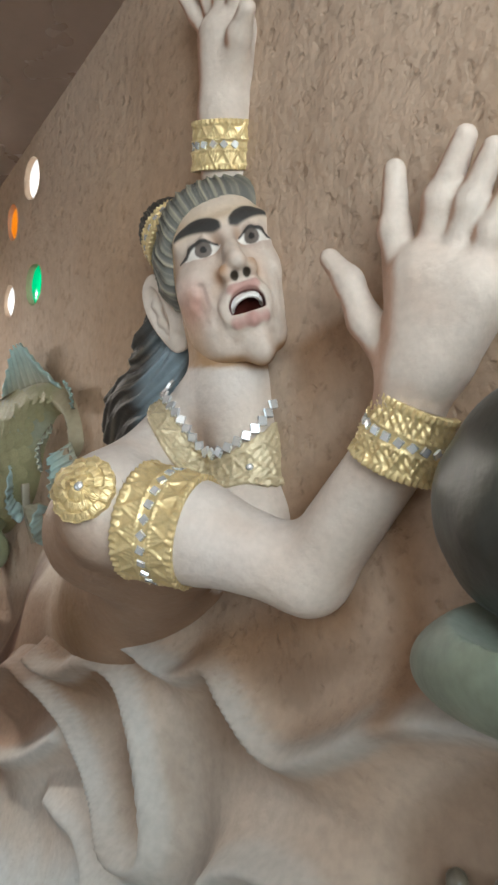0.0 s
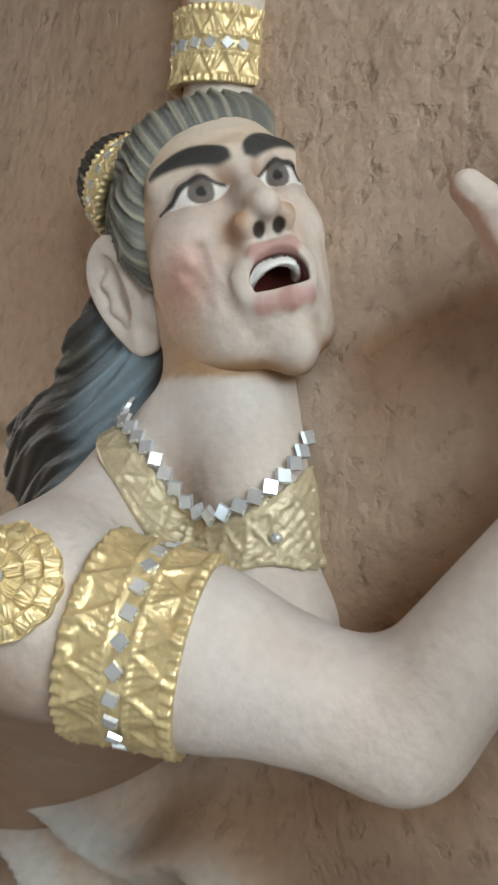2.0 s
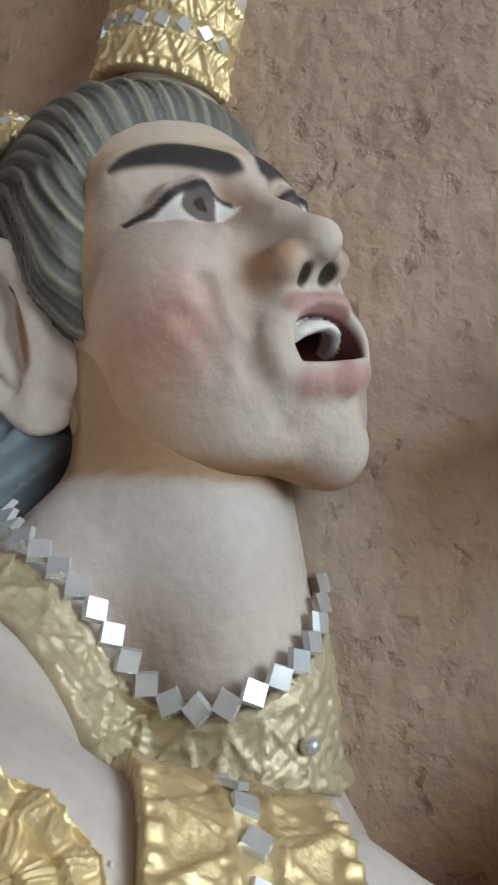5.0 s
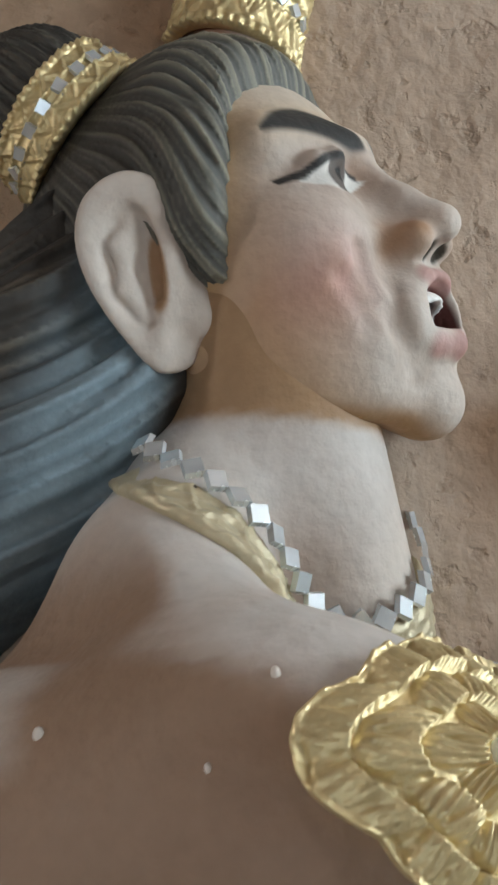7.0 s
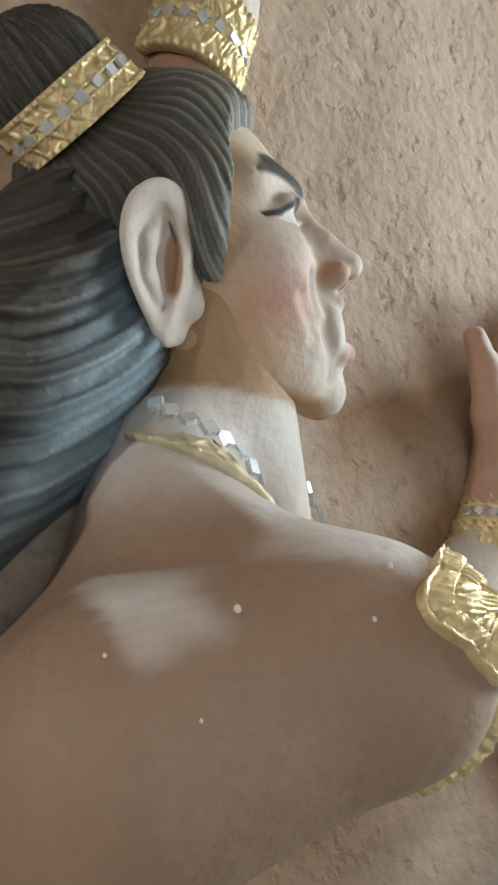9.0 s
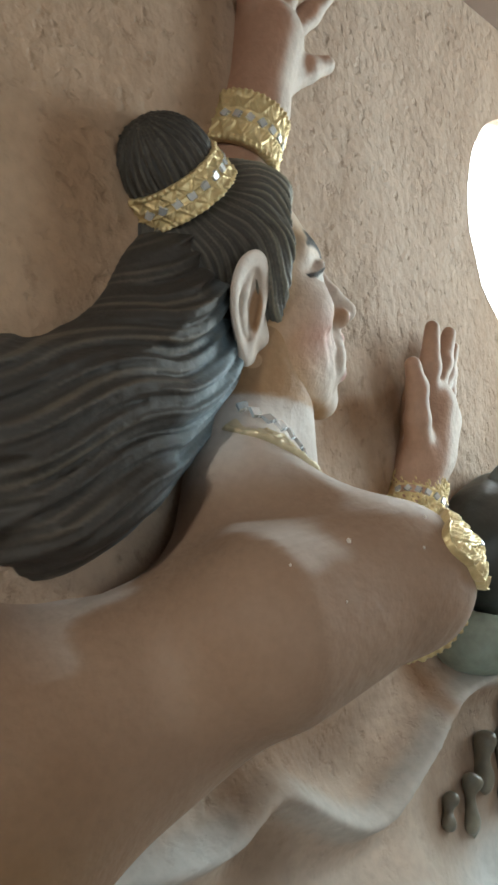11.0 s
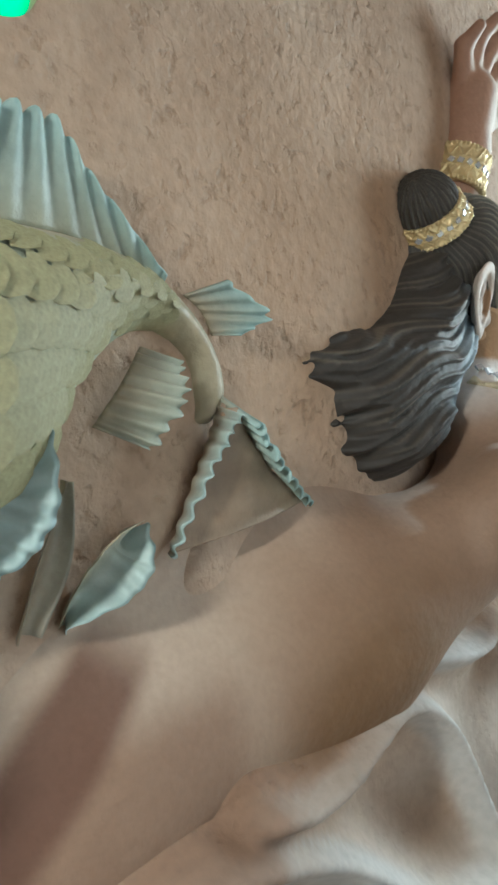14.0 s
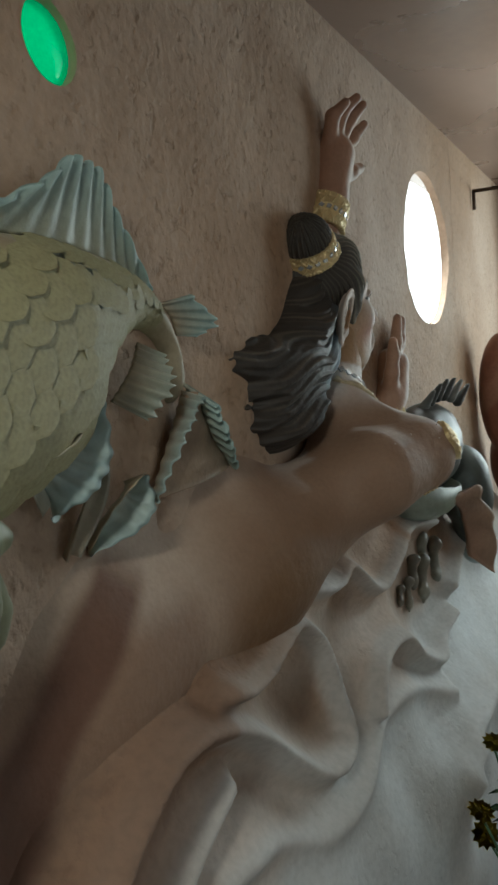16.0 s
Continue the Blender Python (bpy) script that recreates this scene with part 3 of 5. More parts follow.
def face_sdf(h):
    h = flattened(h)
    ax = [np.abs(h[0]), h[1], h[2]]
    f = egg(h, (0, -0.022, 0.042), (0.104, 0.134, 0.118))
    f = blend(f, egg(h, (0, 0.036, -0.045), (0.093, 0.084, 0.118)), 0.03)
    f = blend(f, egg(h, (0, 0.048, -0.108), (0.078, 0.070, 0.066)), 0.03)
    f = blend(f, limb(ax, (0.072, -0.012, -0.080), (0.040, 0.066, -0.132), 0.020, 0.022), 0.03)
    f = carve(f, -under_jaw(h), 0.016)
    f = blend(f, ball(h, (-0.002, 0.092, -0.156), 0.0260), 0.022)
    f = blend(f, ball(h, (0.052, 0.076, -0.035), 0.033), 0.03)
    f = blend(f, ball(h, (-0.046, 0.074, -0.035), 0.026), 0.03)
    f = blend(f, limb(ax, (0.006, 0.112, 0.036), (0.066, 0.078, 0.046), 0.013, 0.012), 0.025)
    f = blend(f, ball(ax, (0.030, 0.092, -0.095), 0.024), 0.03)
    f = carve(f, egg(ax, (0.040, 0.128, 0.004), (0.030, 0.022, 0.017)), 0.016)
    f = blend(f, ball(ax, (0.041, 0.088, 0.004), 0.0235), 0.004)
    f = blend(f, chain(ax, [(0.071, 0.080, 0.004), (0.056, 0.104, 0.018), (0.038, 0.112, 0.021), (0.016, 0.104, 0.006)], [0.004, 0.005, 0.005, 0.004]), 0.006)
    f = blend(f, chain(ax, [(0.070, 0.082, 0.002), (0.052, 0.103, -0.010), (0.034, 0.108, -0.012), (0.016, 0.104, 0.002)], [0.003, 0.0035, 0.0035, 0.003]), 0.008)
    nose = chain(h, [(0, 0.112, 0.024), (0, 0.133, -0.018), (0, 0.152, -0.044)], [0.010, 0.0115, 0.0140])
    nose = blend(nose, ball(ax, (0.019, 0.137, -0.051), 0.0120), 0.01)
    nose = blend(nose, limb(h, (0, 0.100, 0.0), (0, 0.124, -0.046), 0.016, 0.019), 0.012)
    nose = blend(nose, ball(ax, (0.020, 0.121, -0.052), 0.0135), 0.012)
    f = blend(f, nose, 0.014)
    f = carve(f, egg(ax, (0.0095, 0.146, -0.064), (0.006, 0.012, 0.007)), 0.005)
    f = carve(f, limb(ax, (0.038, 0.124, -0.056), (0.050, 0.110, -0.106), 0.008, 0.006), 0.016)
    f = blend(f, egg(h, (0, 0.104, -0.1), (0.046, 0.032, 0.034)), 0.02)
    up, low = chain(ax, *LIP_UP), chain(ax, *LIP_LOW)
    f = blend(f, up, 0.006)
    f = blend(f, low, 0.006)
    f = carve(f, mouth_sdf(h), 0.004)
    f = blend(f, teeth_sdf(h), 0.001)
    # folds of the cheek beside the mouth and the nose
    for a, b, r in (((0.060, 0.108, -0.050), (0.064, 0.106, -0.092), 0.0022), ((0.054, 0.114, -0.100), (0.046, 0.110, -0.140), 0.003), ((0.040, 0.123, -0.140), (0.022, 0.132, -0.146), 0.004), ((0.074, 0.097, -0.070), (0.070, 0.099, -0.104), 0.002)):
        f = carve(f, limb(ax, a, b, r, r * 0.7), 0.014)
    return f


def ear_sdf(h):
    # a long ear standing off the side of the head, with helix, inner fold and hollow
    c, s = math.cos(0.28), math.sin(0.28)
    q = [h[0] - 0.116 - 0.12 * h[2], (h[1] + 0.014) * c - (h[2] + 0.016) * s, (h[1] + 0.014) * s + (h[2] + 0.016) * c]
    q = [q[0] + 0.70 * q[1], q[1] + 0.004 * np.cos(q[2] * 30), q[2]]
    w = 0.0215 + 0.16 * np.clip(q[2], -0.06, 0.05)
    r = np.sqrt((q[1] / w) ** 2 + (q[2] / 0.055) ** 2)
    plate = np.maximum((r - 1) * 0.026, np.abs(q[0] + 0.003) - 0.008)
    rim = np.sqrt(((r - 0.93) * 0.025) ** 2 + (q[0] - 0.008) ** 2) - 0.0066
    f = carve(blend(plate, rim, 0.005), egg(q, (0.015, 0.001, 0.004), (0.0150, 0.0160, 0.041)), 0.003)
    fold = chain(q, [(0.004, 0.000, 0.038), (0.006, -0.006, 0.018), (0.006, -0.006, -0.012), (0.005, 0.000, -0.030)], [0.003, 0.0048, 0.0042, 0.0045])
    f = blend(f, fold, 0.004)
    f = blend(f, ball(q, (0.004, 0.012, -0.028), 0.0085), 0.004)
    f = blend(f, egg(q, (0.0, 0.004, -0.052), (0.009, 0.014, 0.014)), 0.008)
    root = limb(h, (0.088, -0.006, 0.022), (0.086, -0.006, -0.050), 0.018, 0.018)
    return blend(f, root, 0.012)


def around_bun(d):
    """Angle round the bun's axis."""
    u = np.array((0.3, -0.95, 0.1))
    u = u - BUN_AXIS * (u @ BUN_AXIS)
    u /= np.linalg.norm(u)
    w = np.cross(BUN_AXIS, u)
    return np.arctan2(sum(d[i] * w[i] for i in range(3)), sum(d[i] * u[i] for i in range(3)))


def comb(h, d, az):
    """Height of the combed strands, 0 in the grooves to 1 on the crests."""
    far = np.sqrt(sum(k * k for k in d))
    turn = az + 1.6 * np.clip(far - 0.10, 0, 1) * np.sign(h[0] + 0.02) + 0.10 * np.sin(far * 42)
    big = 1 - np.abs(np.sin(turn * 21 + 1.2 * np.sin(turn * 5)))
    fine = 1 - np.abs(np.sin(turn * 47 + 2.0 * np.sin(turn * 9 + far * 30)))
    return 0.55 * big + 0.45 * fine


def hair_cap_sdf(h, p):
    f = egg(h, (0, -0.026, 0.046), (0.123, 0.148, 0.133))
    f = blend(f, egg(h, (-0.010, 0.034, 0.112), (0.098, 0.062, 0.046)), 0.03)
    d = [p[i] - BUN[i] for i in range(3)]
    az = around_bun(d)
    fade = np.clip((np.sqrt(sum(k * k for k in d)) - 0.07) / 0.05, 0, 1)
    lines = comb(h, d, az)
    f = f - fade * 0.0075 * (lines - 0.5)
    line = h[1] - 0.42 * h[2] - 0.044 - 0.010 * np.cos(np.maximum(h[0], -0.04) * 40) - 0.35 * np.clip(-h[0] - 0.01, 0, 0.1) - 0.004 * lines
    f = -blend(-f, -line * 0.8, 0.008)
    f = np.maximum(f, -0.055 - h[2])
    side = chain(h, [(0.092, 0.034, 0.050), (0.098, 0.026, 0.005), (0.094, 0.026, -0.030)], [0.024, 0.015, 0.005])
    f = blend(f, side - 0.004 * (lines - 0.5), 0.02)
    tilt = [d[i] - 0.026 * BUN_AXIS[i] for i in range(3)]
    along = sum(tilt[i] * BUN_AXIS[i] for i in range(3))
    rad = np.sqrt(np.maximum(sum(t * t for t in tilt) - along ** 2, 0))
    bun = (np.sqrt((rad / 0.056) ** 2 + (along / 0.058) ** 2) - 1) * 0.055 - 0.0030 * np.abs(np.sin(az * 13 + 25 * along)) - 0.0015 * np.sin(az * 61)
    return blend(f, bun, 0.012)


HAIR_POLY = rounded([(-1.00, 1.80), (-1.09, 1.86), (-1.15, 1.825), (-1.20, 1.76), (-1.27, 1.722), (-1.34, 1.716), (-1.395, 1.705), (-1.425, 1.690), (-1.465, 1.672), (-1.435, 1.664), (-1.452, 1.650), (-1.425, 1.640),
                     (-1.405, 1.625), (-1.400, 1.600), (-1.404, 1.580), (-1.380, 1.580), (-1.372, 1.556), (-1.388, 1.535), (-1.378, 1.520), (-1.360, 1.518), (-1.345, 1.497), (-1.310, 1.482), (-1.27, 1.48), (-1.20, 1.505), (-1.14, 1.545), (-1.07, 1.585), (-1.015, 1.615), (-0.985, 1.68), (-0.985, 1.74)], 220)


def hair_bend(x, z):
    """Runs across the strands of the flowing hair."""
    fade = np.clip((x + 1.46) / 0.40, 0, 1)
    return z + 0.020 * np.sin((x + 1.12) * 19 + 6 * (z - 1.6)) * (1.1 - 0.6 * fade) + 0.9 * (x + 1.25) * (z - 1.70) - 0.55 * np.clip(x + 1.17, 0, 1) ** 1.3 * 2


def hair_flow_sdf(p):
    d2 = outline(p[0][:, :1, :], p[2][:, :1, :], HAIR_POLY)
    x, z = p[0][:, :1, :], p[2][:, :1, :]
    fade = np.clip((x + 1.46) / 0.40, 0, 1)
    h = 0.030 + 0.060 * np.sin(np.clip(fade, 0, 1) * 2.6) + 0.012 * fade
    bend = hair_bend(x, z)
    d2 = d2 + (0.004 * np.sin(bend * 210 + 3 * np.sin(x * 9)) + 0.002 * np.sin(bend * 330 + 2 * np.sin(x * 21)) + 0.003 * np.sin(bend * 70)) * np.clip((-1.22 - x) / 0.15, 0, 1)
    prof = np.sqrt(np.clip(-d2 / (0.02 + 0.05 * fade), 0, 1))
    strand = 0.0040 * np.sin(bend * 210 + 3 * np.sin(x * 9)) + 0.0018 * np.sin(bend * 520 + 4 * np.sin(x * 13)) + 0.008 * np.sin(bend * 62 + 1.0)
    front = np.where(d2 < 0, WALL_Y + 0.012 - h * prof - strand * np.clip(-d2 / 0.03, 0, 1), WALL_Y + 0.03)
    return (front - p[1]) * 0.6


def upper_arm(p):
    f = limb(p, (-1.003, 0.454, 1.428), (-0.905, 0.524, 1.388), 0.074, 0.065)
    f = blend(f, limb(p, (-0.905, 0.524, 1.388), (-0.800, 0.632, 1.318), 0.065, 0.050), 0.03)
    return blend(f, limb(p, (-0.800, 0.634, 1.318), (-0.600, 0.650, 1.478), 0.052, 0.043), 0.03)


def trunk_sdf(p):
    f = limb(p, (-1.09, 0.585, 1.392), (-1.45, 0.700, 1.275), 0.100, 0.130)
    f = blend(f, chain(p, [(-1.45, 0.700, 1.275), (-1.85, 0.765, 1.225), (-2.20, 0.775, 1.02), (-2.55, 0.79, 0.74)], [0.130, 0.135, 0.14, 0.14], 0.08), 0.10)
    f = blend(f, limb(p, (-1.00, 0.458, 1.427), (-1.16, 0.510, 1.410), 0.073, 0.098), 0.05)
    f = blend(f, ball(p, (-0.970, 0.665, 1.385), 0.095), 0.05)
    f = blend(f, upper_arm(p), 0.025)
    f = blend(f, limb(p, (-0.968, 0.660, 1.72), (-0.950, 0.664, 1.50), 0.072, 0.061), 0.04)
    f = blend(f, limb(p, (-1.065, 0.590, 1.545), (-1.035, 0.470, 1.455), 0.046, 0.058), 0.05)
    return blend(f, limb(p, (-1.035, 0.648, 1.59), (-1.12, 0.590, 1.44), 0.056, 0.070), 0.05)


def hand_right_sdf(p):
    f = limb(p, (-0.63, 0.647, 1.453), (-0.585, 0.648, 1.525), 0.046, 0.040)
    f = blend(f, limb(p, (-0.578, 0.645, 1.54), (-0.545, 0.645, 1.625), 0.043, 0.050), 0.03)
    f = blend(f, limb(p, (-0.545, 0.648, 1.55), (-0.495, 0.655, 1.60), 0.042, 0.042), 0.03)
    f = blend(f, chain(p, [(-0.600, 0.640, 1.545), (-0.628, 0.620, 1.605), (-0.637, 0.610, 1.655), (-0.657, 0.603, 1.690)], [0.026, 0.020, 0.017, 0.0125]), 0.014)
    f = blend(f, chain(p, [(-0.575, 0.635, 1.625), (-0.566, 0.622, 1.690), (-0.551, 0.618, 1.755)], [0.022, 0.018, 0.0125]), 0.010)
    f = blend(f, chain(p, [(-0.540, 0.640, 1.640), (-0.505, 0.630, 1.70), (-0.463, 0.632, 1.752)], [0.021, 0.018, 0.0125]), 0.008)
    f = blend(f, chain(p, [(-0.515, 0.645, 1.630), (-0.475, 0.640, 1.685), (-0.438, 0.640, 1.728)], [0.020, 0.017, 0.012]), 0.008)
    return blend(f, chain(p, [(-0.500, 0.652, 1.605), (-0.462, 0.648, 1.650), (-0.428, 0.650, 1.690)], [0.019, 0.015, 0.011]), 0.008)


def arm_left_sdf(p):
    f = limb(p, (-0.985, 0.690, 1.86), (-0.915, 0.662, 2.03), 0.052, 0.041)
    f = blend(f, limb(p, (-0.915, 0.660, 2.04), (-0.880, 0.655, 2.14), 0.043, 0.052), 0.03)
    f = blend(f, chain(p, [(-0.870, 0.650, 2.08), (-0.825, 0.632, 2.108), (-0.788, 0.622, 2.122)], [0.022, 0.018, 0.013]), 0.015)
    for base, mid, tip in (((-0.915, 0.648, 2.17), (-0.93, 0.632, 2.215), (-0.925, 0.60, 2.24)), ((-0.892, 0.645, 2.18), (-0.888, 0.622, 2.235), (-0.872, 0.59, 2.262)),
                           ((-0.868, 0.645, 2.17), (-0.845, 0.620, 2.225), (-0.822, 0.592, 2.258)), ((-0.85, 0.650, 2.15), (-0.81, 0.628, 2.19), (-0.780, 0.606, 2.225))):
        f = blend(f, chain(p, [base, mid, tip], [0.020, 0.016, 0.011]), 0.008)
    return f


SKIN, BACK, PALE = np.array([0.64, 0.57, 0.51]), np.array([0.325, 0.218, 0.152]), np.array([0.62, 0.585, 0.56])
HAIR = np.array([0.050, 0.045, 0.040])


def over(c, other, k):
    k = np.clip(k, 0, 1)[:, None]
    return c * (1 - k) + np.array(other) * k


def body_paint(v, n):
    # brown back paint; pale lit top and turned-away side also put into colour
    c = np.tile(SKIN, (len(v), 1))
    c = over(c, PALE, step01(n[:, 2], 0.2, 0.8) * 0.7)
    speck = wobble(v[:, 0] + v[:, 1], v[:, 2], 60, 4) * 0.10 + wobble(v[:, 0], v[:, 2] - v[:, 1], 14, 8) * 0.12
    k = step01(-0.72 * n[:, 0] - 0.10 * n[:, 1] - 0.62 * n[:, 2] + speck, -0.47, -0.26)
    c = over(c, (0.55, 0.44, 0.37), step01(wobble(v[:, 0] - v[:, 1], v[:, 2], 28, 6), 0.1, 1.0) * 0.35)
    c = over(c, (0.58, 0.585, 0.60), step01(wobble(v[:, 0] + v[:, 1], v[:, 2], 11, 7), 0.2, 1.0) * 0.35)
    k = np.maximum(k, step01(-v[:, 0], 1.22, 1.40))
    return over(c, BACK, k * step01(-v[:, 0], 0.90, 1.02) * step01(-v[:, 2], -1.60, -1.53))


def face_paint(v, n):
    h = np.stack(flattened(head_local(v.T)), 1)
    ax, y, z = np.abs(h[:, 0]), h[:, 1], h[:, 2]
    c = np.tile(SKIN, (len(v), 1))
    c = over(c, (0.66, 0.52, 0.36), step01(z, 0.02, 0.06) * 0.7)
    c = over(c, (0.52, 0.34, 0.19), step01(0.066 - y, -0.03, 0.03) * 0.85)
    c = over(c, (0.60, 0.25, 0.22), np.exp(-((ax - 0.070) / 0.024) ** 2 - ((z + 0.062) / 0.032) ** 2 - ((y - 0.075) / 0.04) ** 2) * 0.72 * (h[:, 0] > 0))
    mott = wobble(h[:, 0] + h[:, 1], z, 45, 17)
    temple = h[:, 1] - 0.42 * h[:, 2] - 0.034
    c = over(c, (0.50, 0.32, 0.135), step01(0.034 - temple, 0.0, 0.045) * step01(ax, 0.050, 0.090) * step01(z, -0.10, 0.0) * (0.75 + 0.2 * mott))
    # sprayed brown shading put into the colour under the jaw
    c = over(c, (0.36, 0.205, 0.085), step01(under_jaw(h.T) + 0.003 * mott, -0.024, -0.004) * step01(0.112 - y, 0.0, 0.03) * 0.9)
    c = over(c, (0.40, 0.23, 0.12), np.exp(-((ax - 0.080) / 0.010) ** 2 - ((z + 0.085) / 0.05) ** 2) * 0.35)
    # creases of the cheek darkened in the colour
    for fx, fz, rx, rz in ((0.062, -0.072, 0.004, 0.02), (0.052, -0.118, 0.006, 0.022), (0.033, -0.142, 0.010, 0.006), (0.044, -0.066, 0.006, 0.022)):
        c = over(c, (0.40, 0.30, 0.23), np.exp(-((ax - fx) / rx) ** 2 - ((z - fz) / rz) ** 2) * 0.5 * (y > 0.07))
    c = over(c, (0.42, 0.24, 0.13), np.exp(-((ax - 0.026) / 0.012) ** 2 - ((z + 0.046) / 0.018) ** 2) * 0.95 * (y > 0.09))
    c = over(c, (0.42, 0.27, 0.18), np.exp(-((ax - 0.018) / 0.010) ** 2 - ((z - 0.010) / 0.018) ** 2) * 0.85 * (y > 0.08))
    c = over(c, (0.56, 0.44, 0.36), step01(mott, 0.2, 1.0) * 0.35)
    c = over(c, (0.70, 0.64, 0.58), np.exp(-(ax / 0.07) ** 2 - ((z - 0.09) / 0.02) ** 2) * 0.6)
    # sprayed shading of the eye socket, in the colour too
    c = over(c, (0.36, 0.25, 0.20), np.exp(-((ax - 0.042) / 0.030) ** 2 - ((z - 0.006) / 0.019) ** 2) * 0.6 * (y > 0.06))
    front = (y > 0.05) & (y < 0.135)
    # brows
    t = np.clip((ax - 0.006) / 0.074, 0, 1)
    zb = 0.0325 + 0.022 * np.sin(t * 2.3) - 0.002 * t
    thick = np.sqrt(step01(ax, 0.001, 0.022)) * 0.0155 * (1 - t) ** 0.4 * (0.7 + 0.5 * np.sin(np.clip(t * 3.1, 0, 3.1))) + 0.0015
    c = over(c, (0.045, 0.045, 0.045), step01(thick - np.abs(z - zb), -0.003, 0.004) * front * step01(ax, 0.003, 0.010) * (t < 1))
    # eye: white, iris, lids painted dark
    dx = ax - 0.042
    hi, lo = 0.0155 * (1 - (dx / 0.030) ** 2), -0.010 * (1 - (dx / 0.030) ** 2)
    e = np.minimum(hi - (z - 0.004), (z - 0.004) - lo)
    inside = step01(e, 0.0, 0.0015) * front * (np.abs(dx) < 0.030)
    liner = step01(0.0034 + 0.0012 * np.clip(dx / 0.03, -1, 1) - 0.09 * np.maximum(dx - 0.022, 0) - np.abs(z - 0.004 - np.maximum(hi, 0.0050 * step01(dx, 0.0, 0.02))), -0.001, 0.002) * front * (y > 0.068) * (dx > -0.026) * (dx < 0.036)
    c = over(c, (0.78, 0.77, 0.74), inside)
    ir = np.hypot(ax - 0.040, z - 0.0075)
    c = over(c, (0.15, 0.13, 0.12), step01(0.0135 - ir, -0.0005, 0.0015) * inside)
    c = over(c, (0.02, 0.02, 0.02), step01(0.0055 - ir, -0.0005, 0.001) * inside)
    c = over(c, (0.04, 0.037, 0.037), liner)
    # lips, mouth, teeth
    p = h.T
    axp = [ax, y, z]
    up, low = chain(axp, *LIP_UP), chain(axp, *LIP_LOW)
    c = over(c, (0.50, 0.30, 0.275), step01(-np.minimum(up, low), -0.0024, 0.0004))
    c = over(c, (0.10, 0.022, 0.016), step01(-mouth_sdf(p), -0.0030, -0.0003) * step01(0.130 - y, 0.0, 0.006))
    c = over(c, (0.92, 0.92, 0.90), step01(-teeth_sdf(p), -0.0016, -0.0002) * (y > 0.1))
    # the dark of the nostril holes is coloured in
    c = over(c, (0.04, 0.03, 0.02), step01(-egg(axp, (0.0095, 0.143, -0.062), (0.006, 0.010, 0.006)), -0.0022, 0.0))
    return c


def joined(pieces):
    vs, qs, cs, o = [], [], [], 0
    for v, q, c in pieces:
        vs.append(v), qs.append(q + o), cs.append(c)
        o += len(v)
    return np.concatenate(vs), np.concatenate(qs), np.concatenate(cs)


def trunk_in_wall(p):
    f = trunk_sdf(p)
    low = step01(1.37 - p[2], 0.0, 0.08) * step01(-p[0], 0.95, 1.08)
    k = 0.012 + np.maximum(0.13 * step01(-p[0], 1.18, 1.50), 0.05 * low)
    wall_face = np.where((p[0] < -1.16) | (low > 0), WALL_Y + 0.016 - p[1] + 0.2 * (1 - np.maximum(low, step01(-p[0], 1.14, 1.20))), 1.0)
    return blend(f, wall_face, k)


pieces = []
v, q = shell_of(trunk_in_wall, (-2.60, 0.34, 0.70), (-0.60, 0.74, 1.74), 0.0062)
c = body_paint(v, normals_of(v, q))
away = trunk_sdf([v[:, 0], v[:, 1], v[:, 2]]) + 0.012 * wobble(v[:, 0], v[:, 2], 22, 18)
c = over(c, (0.42, 0.31, 0.23), step01(away, 0.004, 0.045) * step01(-v[:, 0], 1.2, 1.4))
c = over(c, (0.40, 0.30, 0.225), step01(wobble(v[:, 0], v[:, 2], 10, 19), 0.0, 0.9) * 0.5 * step01(-v[:, 0], 1.45, 1.75))
c = over(c, (0.47, 0.375, 0.295), 0.85 * step01(-v[:, 0] + 0.03 * wobble(v[:, 0], v[:, 2], 9, 22), 1.60, 1.74))
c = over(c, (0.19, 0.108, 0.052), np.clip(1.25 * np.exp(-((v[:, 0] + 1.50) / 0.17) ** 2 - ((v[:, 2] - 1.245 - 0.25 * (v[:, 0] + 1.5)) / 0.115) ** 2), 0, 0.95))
c = over(c, (0.25, 0.158, 0.105), 0.9 * low_back(v[:, 0], v[:, 2]))
# under-jaw shading carried on in the neck's colour
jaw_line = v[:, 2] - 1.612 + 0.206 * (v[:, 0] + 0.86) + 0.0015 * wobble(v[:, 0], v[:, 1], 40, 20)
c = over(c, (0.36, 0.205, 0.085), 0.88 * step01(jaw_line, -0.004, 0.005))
c = over(c, (0.13, 0.065, 0.042), 0.92 * hollow_shade(v[:, 0], v[:, 2]))
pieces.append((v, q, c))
v, q = shell_of(hand_right_sdf, (-0.70, 0.55, 1.40), (-0.40, 0.71, 1.79), 0.0030)
n = normals_of(v, q)
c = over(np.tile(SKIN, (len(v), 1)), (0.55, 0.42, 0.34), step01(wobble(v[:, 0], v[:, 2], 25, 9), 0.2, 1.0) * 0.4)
# shaded side put into the colour: faces turned west go brown
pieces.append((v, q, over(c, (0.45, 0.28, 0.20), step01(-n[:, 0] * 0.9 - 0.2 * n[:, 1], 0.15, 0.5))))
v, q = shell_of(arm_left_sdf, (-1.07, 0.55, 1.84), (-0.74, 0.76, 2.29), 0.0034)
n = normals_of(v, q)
# the raised arm's west side gets the same shade in its colour
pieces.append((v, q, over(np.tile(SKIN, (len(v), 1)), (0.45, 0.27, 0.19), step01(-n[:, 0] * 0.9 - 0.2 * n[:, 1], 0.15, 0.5))))
